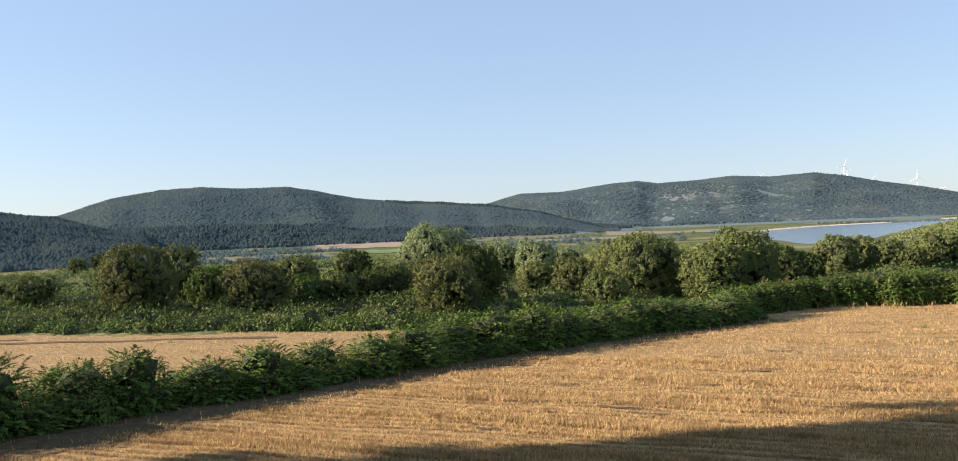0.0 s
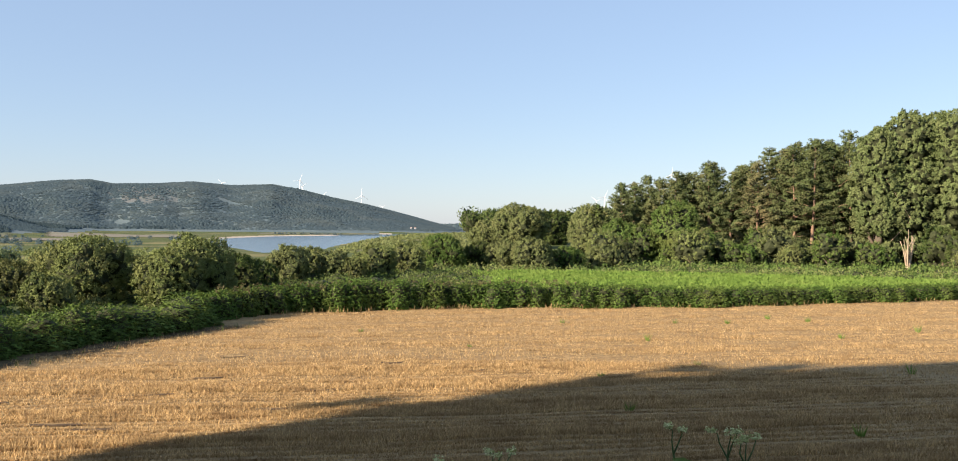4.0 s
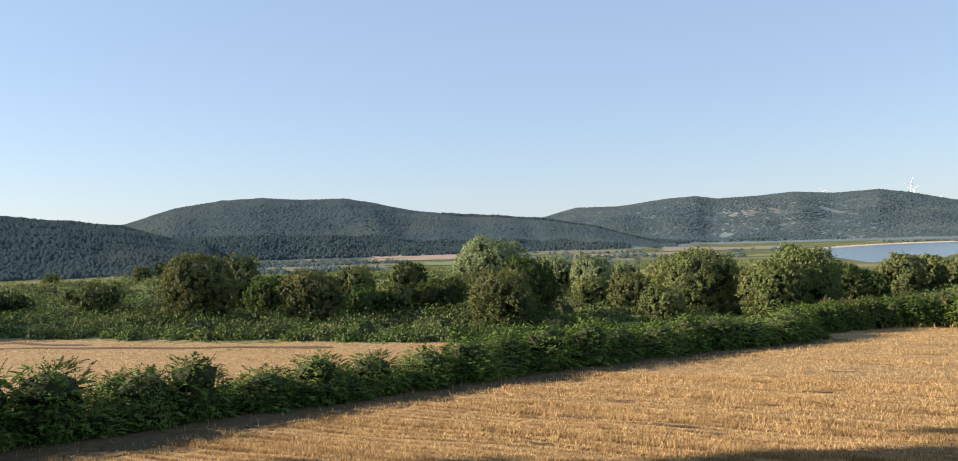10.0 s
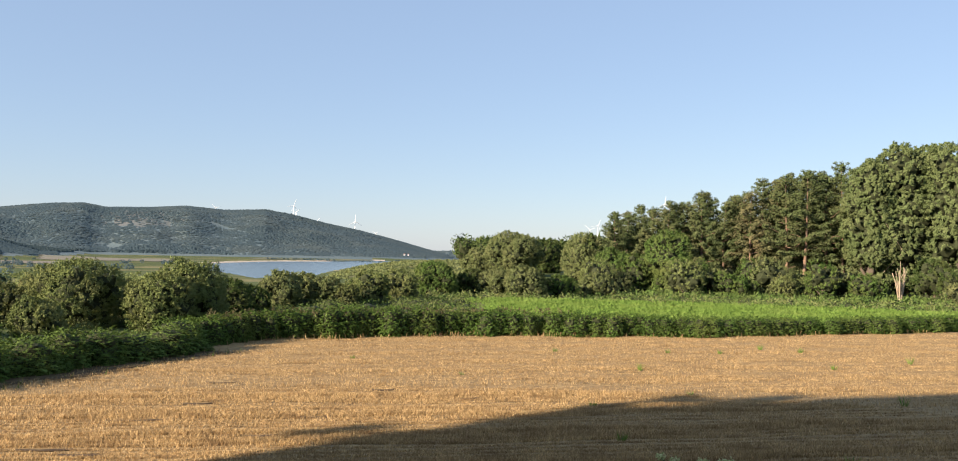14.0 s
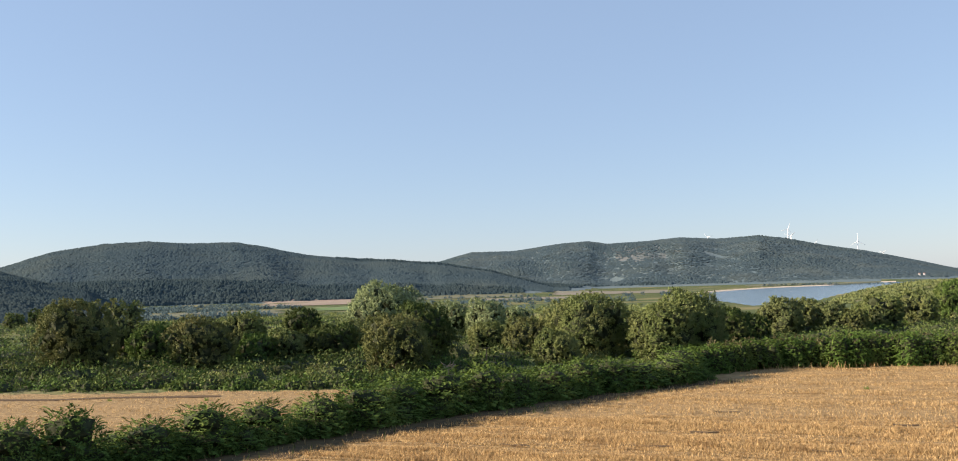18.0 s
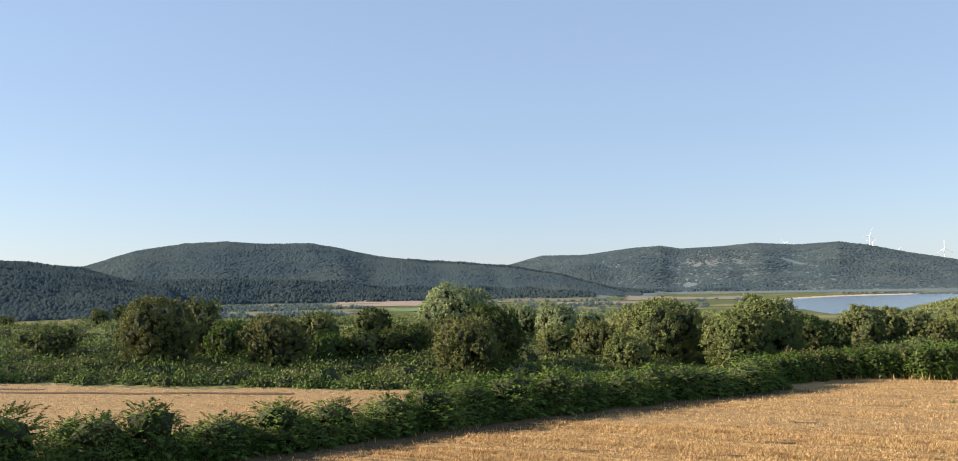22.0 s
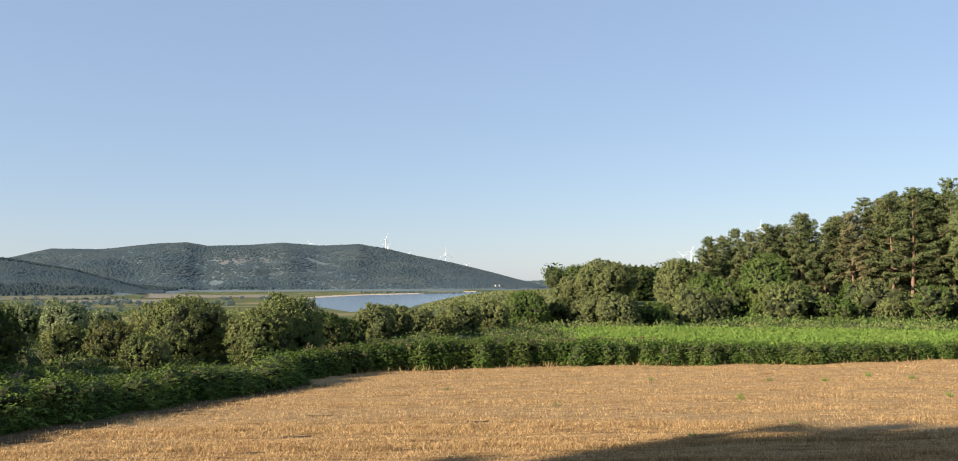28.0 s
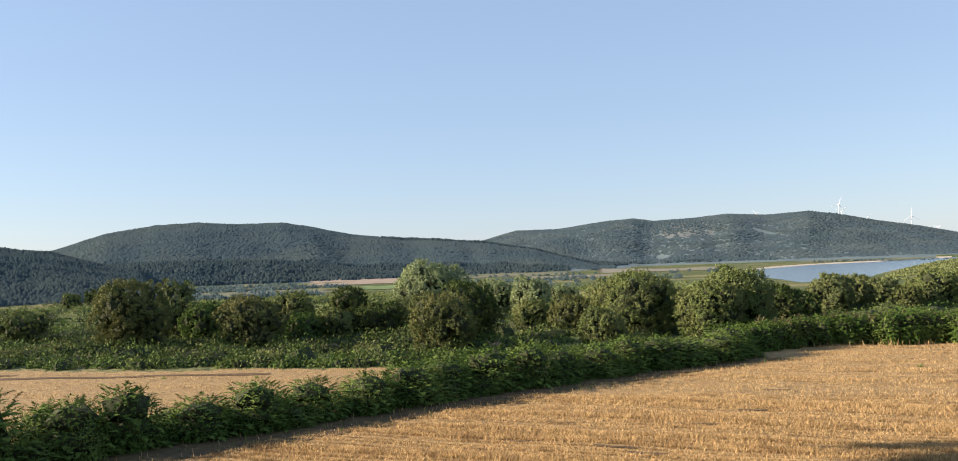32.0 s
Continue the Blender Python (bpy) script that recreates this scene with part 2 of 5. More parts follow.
def tube(points, radii, sides=6):
    """Vertices and faces of a tapered stem along points."""
    pts = np.asarray(points, float)
    v, f = [], []
    for i, (p, r) in enumerate(zip(pts, radii)):
        d = unit(pts[min(i + 1, len(pts) - 1)] - pts[max(i - 1, 0)])
        a = unit(np.cross(d, (0.31, 0.95, 0.05)))
        b = np.cross(d, a)
        for k in range(sides):
            w = 2 * math.pi * k / sides
            v.append(p + r * (math.cos(w) * a + math.sin(w) * b))
    for i in range(len(pts) - 1):
        for k in range(sides):
            j = (k + 1) % sides
            f.append((i * sides + k, i * sides + j, (i + 1) * sides + j, (i + 1) * sides + k))
    f.append(tuple(range((len(pts) - 1) * sides, len(pts) * sides)))
    return v, f


def polar(turn, r):
    """The place r metres off, turn degrees left of straight ahead."""
    return -r * math.sin(radians(turn)), r * math.cos(radians(turn))


# ---- the land ----
def smooth(a, b, x):
    t = np.clip((x - a) / (b - a), 0, 1)
    return t * t * (3 - 2 * t)


# ridges: distance of the crest, half depth, height of woods on it, and (turn, degrees above eye level) along it
RIDGES = {
    "left": (760, 260, 3.5, ((90, 4.0), (64.5, 2.68), (61.4, 2.31), (58, 2.02), (55.4, 1.7), (53.1, 1.03), (50.9, 0.58), (49.2, -0.3), (47.5, -1.2))),
    "pine_hill": (1600, 520, 1.9, ((75, 0.5), (55.4, 1.71), (52.6, 2.62), (49.8, 3.07), (47.3, 3.2), (44.8, 3.06), (42.3, 3.11), (40.3, 2.78),
                                 (38, 2.27), (35.2, 1.94), (32.5, 1.76), (29.4, 1.5), (26, 0.9), (22, -0.2))),
    "foothill": (1130, 170, 6, ((58, 0.9), (48.5, 1.09), (43, 1.01), (38.8, 0.46), (33.7, -0.25), (31, -0.7))),
    "lake_hill": (2700, 900, 2, ((36, 1.0), (29.4, 1.6), (27.3, 2.15), (24.6, 2.15), (21.4, 2.53), (19.7, 2.64), (18.5, 2.43), (16.5, 2.48), (13.9, 2.65),
                                (11.7, 2.49), (9.2, 2.58), (7.5, 2.33), (5.5, 1.87), (3.3, 1.46), (0.9, 0.89), (-1.3, 0.31), (-3, -0.2))),
    "lake_foothill": (1750, 250, 9, ((34, 0.8), (29.3, 0.89), (25.4, 0.73), (23.1, 0.32), (19.6, -0.05), (17.3, -0.5))),
    "far_ridge": (3500, 500, 8, ((3, 0.1), (-1.3, 0.3), (-3.5, 0.34), (-8, 0.5), (-14, 1.6), (-20, 1.8), (-40, 1.5))),
}
# gullies down the ridges, by the crest's distance: turn at half height, lean, half width, depth
GULLIES = {
    2700: ((19.0, 1.0, 1.5, 0.1), (15.0, 1.6, 0.8, 0.05), (11.4, -1.6, 1.5, 0.06), (7.6, -1.8, 1.2, 0.04), (23.2, 1.8, 1.3, 0.07), (26.6, 1.4, 1.3, 0.07), (28.9, 1.2, 0.7, 0.06)),
    1600: ((50.8, -1.5, 1.1, 0.05), (43.0, 3.0, 1.9, 0.05), (38.4, 2.6, 1.6, 0.06), (34.0, 1.8, 1.2, 0.07), (30.2, 1.0, 0.8, 0.06)),
    760: ((62, 3.0, 1.8, 0.03), (57.0, 2.0, 1.2, 0.03)),
    1130: ((46, 1, 0.8, 0.06), (41, 1, 0.7, 0.08)),
    1750: ((31, 1, 0.7, 0.08), (27.2, 1, 0.7, 0.08), (24.3, 1, 0.5, 0.08)),
}
NEAR_SHORE = ((13.4, 760), (12.5, 640), (9.7, 475), (6, 555), (4.3, 770), (2.6, 1100), (1.2, 1500), (0.2, 1750))
FAR_SHORE = ((13.4, 800), (12.8, 960), (8.6, 1300), (5.3, 1430), (1.5, 1850), (0.2, 1900))
LAKE = -10.0


def table(rows, x):
    rows = sorted(rows)
    return np.interp(x, [r[0] for r in rows], [r[1] for r in rows])


def height(x, y):
    """The land's height at x, y (arrays or numbers)."""
    x, y = np.asarray(x, float), np.asarray(y, float)
    r, turn = np.hypot(x, y), np.degrees(np.arctan2(-x, y))
    level = table(((-60, 3.0), (-30, 3.0), (-8, 2.5), (-3.4, 2.4), (0.6, 1.5), (2.9, 0.1), (5.2, -2.5), (9, -4.5), (15, 0), (180, 0)), turn)
    start = table(((-60, 600), (-9, 600), (-5, 380), (3, 300), (6, 180), (10, 110), (180, 110)), turn)
    stop = table(((-60, 1500), (-9, 1500), (-5, 700), (3, 450), (10, 420), (180, 420)), turn)
    z = level * smooth(120, 300, r)
    s = smooth(start, stop, r)
    z = z * (1 - s) + (LAKE + 1.1) * s
    z = z + np.where(turn < -9, 6 * smooth(210, 480, r) * smooth(-9, -16, turn) * (1 - s), 0)
    near, far = table(NEAR_SHORE, turn), table(FAR_SHORE, turn)
    inside = smooth(0.0, 60.0, np.minimum(r - near, far - r) + 30) * smooth(-0.3, 0.3, turn) * smooth(13.6, 13.2, turn)
    z = z - 2.6 * inside
    for crest, deep, wood, rows in RIDGES.values():
        top = EYE[2] + crest * np.tan(np.radians(table(rows, turn))) - wood
        first, last = min(q[0] for q in rows), max(q[0] for q in rows)
        top = (top - LAKE - 1) * smooth(first - 4, first, turn) * smooth(last + 25, last, turn) + LAKE + 1
        shape = np.clip(1 - ((r - crest) / np.where(r < crest, deep, deep * 1.3)) ** 2, 0, 1) ** 1.2
        up = np.clip((r - crest + deep) / deep, 0, 1)
        cut = sum(d * np.exp(-((turn - a - lean * (up - 0.5)) / w) ** 2) for a, lean, w, d in GULLIES.get(crest, ()))
        cut = cut + 0.015 * np.sin(x * 0.021 + 2.2 * np.sin(y * 0.008)) * np.sin(y * 0.017 + 1.7 * np.sin(x * 0.009)) + 0.01 * np.sin(x * 0.05 + y * 0.02) * np.sin(y * 0.043)
        rise = (top - LAKE - 1.1) * (shape - cut * 4 * shape * (1 - shape))
        here = smooth(first - 4, first, turn) * smooth(last + 25, last, turn)
        z = np.where((shape > 0) & (here > 0.01), np.maximum(z, LAKE + 1.1 + rise), z)
    hold = 1 - smooth(4.0, 13.0, r)
    return np.maximum(z, 0) * (r < 60) + z * (r >= 60) + 2.9 * hold


def hz(x, y):
    return float(height(x, y))


def bare_heath(turn, r):
    """Where the lake hill is bare of woods."""
    q = ((turn - 16.6 - 0.003 * (r - 2250)) / 2.1) ** 2 + ((r - 2250) / 180) ** 2
    return q + 0.5 * np.sin(turn * 5 + r * 0.03) * np.sin(r * 0.045 - turn * 2) < 0.8


def land_sheet():
    turns = np.concatenate([np.arange(-180, -42, 6), np.arange(-42, 78, 0.4), np.arange(78, 180, 6)])
    rings = np.concatenate([[0.0, 0.5, 2, 3.5, 5, 7, 9, 11, 13, 16, 20, 26, 34, 44, 56, 70, 86, 104, 120], 120 * 1.0185 ** np.arange(1, 203)])
    a, r = np.meshgrid(np.radians(turns), rings, indexing="ij")
    x, y = -r * np.sin(a), r * np.cos(a)
    z = height(x, y)
    n, m = a.shape
    idx = np.arange(n * m).reshape(n, m)
    f = np.stack([idx, np.roll(idx, -1, 0), np.roll(np.roll(idx, -1, 0), -1, 1), np.roll(idx, -1, 1)], -1)[:, :-1].reshape(-1, 4)
    v = np.stack([x, y, z], -1).reshape(-1, 3)
    v[::m, :2] = 0
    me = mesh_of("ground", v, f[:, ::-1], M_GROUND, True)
    me.materials.append(M_HAZEHILL)
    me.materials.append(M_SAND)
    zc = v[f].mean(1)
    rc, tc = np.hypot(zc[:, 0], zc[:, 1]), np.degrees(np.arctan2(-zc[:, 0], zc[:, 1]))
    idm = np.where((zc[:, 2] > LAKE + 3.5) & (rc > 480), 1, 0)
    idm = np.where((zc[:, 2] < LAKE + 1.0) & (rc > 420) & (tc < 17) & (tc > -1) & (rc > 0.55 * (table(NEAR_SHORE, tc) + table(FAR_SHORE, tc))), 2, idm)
    me.materials.append(M_HAZEHEATH)
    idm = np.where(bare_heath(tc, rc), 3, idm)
    me.polygons.foreach_set("material_index", idm.astype(np.int32))
    return tagged(new("ground", me), "rough green and dry land rising to wooded hills", "ground", kind="structure")


land_sheet()

lake_v, lake_f = [], []
for k in range(28):
    a = 0.2 + 13.3 * k / 27
    n_, f_ = float(table(NEAR_SHORE, a)) - 40, float(table(FAR_SHORE, a)) + 40
    lake_v += [(*polar(a, n_), LAKE), (*polar(a, f_), LAKE)]
    if k:
        lake_f.append((2 * k - 2, 2 * k, 2 * k + 1, 2 * k - 1))
tagged(new("water", mesh_of("water", lake_v, lake_f, M_WATER)), "calm blue reservoir water below the hills", "lake", kind="structure")


def inside(poly, x, y):
    """Which of the points lie in a polygon."""
    x, y = np.asarray(x), np.asarray(y)
    res = np.zeros(x.shape, bool)
    px, py = zip(*poly)
    j = len(px) - 1
    for i in range(len(px)):
        c = ((py[i] > y) != (py[j] > y)) & (x < (px[j] - px[i]) * (y - py[i]) / (py[j] - py[i] + 1e-12) + px[i])
        res ^= c
        j = i
    return res


def tilth(x, y):
    """The small waves of the ploughed land."""
    return 0.03 * np.sin(x * 0.9 + y * 0.3) * np.sin(y * 1.1 - x * 0.2)


def field_sheet(name, poly, step, mat, lift, label, hole=0.0):
    xs, ys = [q[0] for q in poly], [q[1] for q in poly]
    gx, gy = np.arange(min(xs), max(xs) + step, step), np.arange(min(ys), max(ys) + step, step)
    x, y = np.meshgrid(gx, gy, indexing="ij")
    z = height(x, y) + lift + (tilth(x, y) if step < 2 else 0)
    idx = np.arange(x.size).reshape(x.shape)
    f = np.stack([idx[:-1, :-1], idx[1:, :-1], idx[1:, 1:], idx[:-1, 1:]], -1).reshape(-1, 4)
    v = np.stack([x, y, z], -1).reshape(-1, 3)
    c = v[f].mean(1)
    keep = inside(poly, c[:, 0], c[:, 1]) & (np.hypot(c[:, 0], c[:, 1]) > hole)
    f = f[keep]
    used, inv = np.unique(f, return_inverse=True)
    return tagged(new(name, mesh_of(name, v[used], inv.reshape(-1, 4), mat, True)), label, "field", kind="structure")


LEFT_HEDGE = ((-25.0, 3.2), (-21.7, 11.7), (-20.1, 16.8), (-18.1, 22.2), (-15.7, 28.8), (-13.0, 34.8), (-10.1, 41.1))
FAR_HEDGE = ((-10.3, 41.5), (-7.4, 46.2), (3.4, 49.9), (17.5, 50.9), (34.1, 56.6), (60, 66))
FIELD = ((-24, 2), (-20.6, 11.5), (-19, 16.6), (-17, 22), (-14.6, 28.6), (-12, 34.5), (-9.4, 40.8), (-6.9, 45.9), (3.4, 49.4), (17.5, 50.4), (34, 56), (60, 65.5), (90, 60), (60, -20), (-10, -20))
STRIP = ((-66, 20.5), (-52, 24.5), (-43.6, 26.6), (-36, 27.9), (-30.6, 30.3), (-24.9, 32.2), (-19, 33.6), (-16.6, 29), (-19, 22), (-21.2, 16.6), (-25, 6), (-45, 2), (-70, 8))
field_sheet("field", FIELD, 0.6, M_STUBBLE, 0.04, "harvested field of golden straw stubble", 12.5)
field_sheet("field_strip", STRIP, 0.6, M_STUBBLE, 0.04, "harvested stubble strip behind the bracken hedge")

# valley fields between the scrub and the hills: turn from, to, near, far
for name, a0, a1, r0, r1, mat, lab in (
    ("valley_field_1", 34.3, 40.6, 800, 1040, M_PINK, "pale pinkish ploughed field on the valley floor"),
    ("valley_field_2", 34.2, 37.4, 580, 690, M_PASTURE, "green pasture on the valley floor"),
    ("valley_field_3", 39.5, 50, 520, 660, M_DULL, "grey-green grazed meadow under the wooded hill"),
    ("valley_field_4", 24, 33, 960, 1150, M_DULL, "dull dry meadow on the valley floor"),
    ("valley_field_5", 20, 27, 760, 900, M_MUD, "brownish dry meadow on the valley floor"),
    ("valley_field_6", 14.5, 22, 1000, 1250, M_MUD, "brownish dry lake margin"),
    ("valley_field_7", 52, 66, 300, 350, M_DULL, "dry grass clearing in the scrub"),
    ("valley_field_8", 2, 10, 1480, 1760, M_DULL, "dry grassy shore beyond the lake"),
):
    poly = [polar(a0 + (a1 - a0) * k / 6, r0 * (1 + 0.02 * math.sin(3 * k + a0))) for k in range(7)]
    poly += [polar(a1 - (a1 - a0) * k / 6, r1 * (1 + 0.03 * math.sin(2 * k + a1))) for k in range(7)]
    field_sheet(name, poly, 9, mat, 0.35, lab)


# ---- trees and bushes ----
def lumps(n, rx, rz, base, spread=0.62, r=(0.3, 0.48)):
    """Rounded masses that together make an uneven dome: centre and radius."""
    s0 = min(rx, rz * 1.2)
    out = [((0, 0, base + rz * 0.95), s0 * 0.84)]
    n = int(n * 1.5)
    for k in range(n):
        w, h = 2.4 * k + rng.uniform(-0.5, 0.5), -0.75 + 1.62 * (k + rng.uniform(0, 1)) / n
        q = spread * math.sqrt(max(0.05, 1 - h * h * 0.95)) * rng.uniform(0.72, 1.12)
        out.append(((rx * q * math.cos(w), rx * q * math.sin(w), base + rz * (1 + h * 0.68)), rng.uniform(*r) * s0))
    for k in range(6):
        w = k * 1.05 + rng.uniform(0, 0.6)
        s = rng.uniform(0.25, 0.38) * s0
        out.append(((rx * 0.48 * math.cos(w), rx * 0.48 * math.sin(w), base + max(0.25 * rz, s * 0.6)), s))
    return out


def outer_spots(masses, count):
    """Places spread over the outside of a heap of masses, with the way out of it."""
    c = np.array([m[0] for m in masses])
    r = np.array([m[1] for m in masses])
    k = rng.choice(len(r), count * 3, p=r ** 2 / (r ** 2).sum())
    d = unit(rng.normal(size=(count * 3, 3)) + (0, 0, 0.15))
    q = c[k] + d * r[k][:, None]
    free = np.ones(len(q), bool)
    for i in range(len(r)):
        free &= (np.linalg.norm(q - c[i], axis=1) > r[i] * 0.93) | (k == i)
    free &= q[:, 2] > 0.08
    return q[free][:count], d[free][:count]


def leaf_mass(name, masses, leaves, size, mat, grain=1.0, heart=0.7):
    """A crown: sprays of leaves standing out and up all over the masses, shade-coloured hearts between them."""
    c = np.array([m[0] for m in masses])
    r = np.array([m[1] for m in masses])
    span = float(np.median(r)) * 2.2
    spots, out = outer_spots(masses, int(np.clip(leaves / 24, 150, 2200)))
    m = len(spots)
    axis = unit(out * 0.9 + np.array((0, 0, 0.5)) + rng.normal(size=(m, 3)) * 0.3)
    reach = span * rng.uniform(0.13, 0.3, m) * grain
    spots = spots - axis * (reach * rng.uniform(0.55, 1.0, m))[:, None]
    k = rng.choice(m, leaves, p=reach ** 2 / (reach ** 2).sum())
    q = rng.uniform(0.15, 1.0, leaves) ** 0.8
    d = rng.normal(size=(leaves, 3))
    d = unit(d - axis[k] * (d * axis[k]).sum(1)[:, None] + out[k] * 0.5 + np.array((0, 0, 0.15)))
    p = spots[k] + axis[k] * (reach[k] * q * 1.15)[:, None] + d * (reach[k] * 0.36 * (1.1 - q) ** 0.6 * rng.uniform(0.6, 1.05, leaves))[:, None]
    p[:, 2] = np.maximum(p[:, 2], 0.05)
    face = d * 0.6 + out[k] * 0.9 + rng.normal(size=(leaves, 3)) * 0.25
    along = axis[k] * 0.7 + np.cross(face, rng.normal(size=(leaves, 3))) * 0.8
    s = size * rng.uniform(0.6, 1.35, leaves)
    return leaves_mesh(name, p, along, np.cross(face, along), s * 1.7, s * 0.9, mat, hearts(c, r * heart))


def limb_mesh(name, a, b, r0, r1, mat, sag=0.15):
    a, b = np.array(a, float), np.array(b, float)
    m = (a + b) / 2 + rng.normal(size=3) * np.linalg.norm(b - a) * sag * 0.5
    v, f = tube([a, (a + m) / 2, m, (m + b) / 2 + 0.02, b], [r0, r0 * 0.85, (r0 + r1) / 2, r1 * 1.1, r1])
    return mesh_of(name, v, f, mat, True)


def bush(name, turn, r, tall, wide, mat, label, leaves=5000, size=0.17, category="bush", group="", n=9, bare=0, low=0.02, bark=None, spread=0.62, bare_r=0.013, grain=1.0, ball=(0.3, 0.48)):
    """A bush or tree with a trunk, limbs and a crown of leaves."""
    x, y = polar(turn, r)
    wide *= 1.02 if r < 85 else 1.0
    ob = thing(name, (x, y, hz(x, y) - 0.03), label, category, group)
    base = tall * low
    rz = (tall - base) / 2
    ms = lumps(n, wide, rz, base, spread, ball)
    top = max(m[0][2] + m[1] for m in ms)
    ms = [((m[0][0], m[0][1], m[0][2] * tall / top), m[1]) for m in ms]
    bk = bark or M_BARK
    part("trunk", limb_mesh("trunk", (0, 0, 0), (0.05 * wide, 0, base + rz), 0.03 * tall + 0.03, 0.02 * tall, bk, 0.05), ob)
    for k in range(4):
        m = ms[1 + k]
        part("limb", limb_mesh("limb", (0, 0, tall * 0.12 + base * 0.5), m[0], 0.016 * tall, 0.006 * tall, bk), ob)
    part("crown", leaf_mass("crown", ms, int(leaves * 3.6), size * 0.38, mat, grain), ob)
    for k in range(bare):
        w = rng.uniform(0, 6.28)
        e = (wide * rng.uniform(0.6, 0.9) * math.cos(w), -wide * abs(math.sin(w)) * rng.uniform(0.6, 0.9), tall * rng.uniform(0.2, 0.7))
        part("bare_branch", limb_mesh("bare_branch", (0, 0, tall * 0.1), e, bare_r, bare_r * 0.35, M_DEADWOOD, 0.3), ob, "bare grey-brown branch")
    return ob


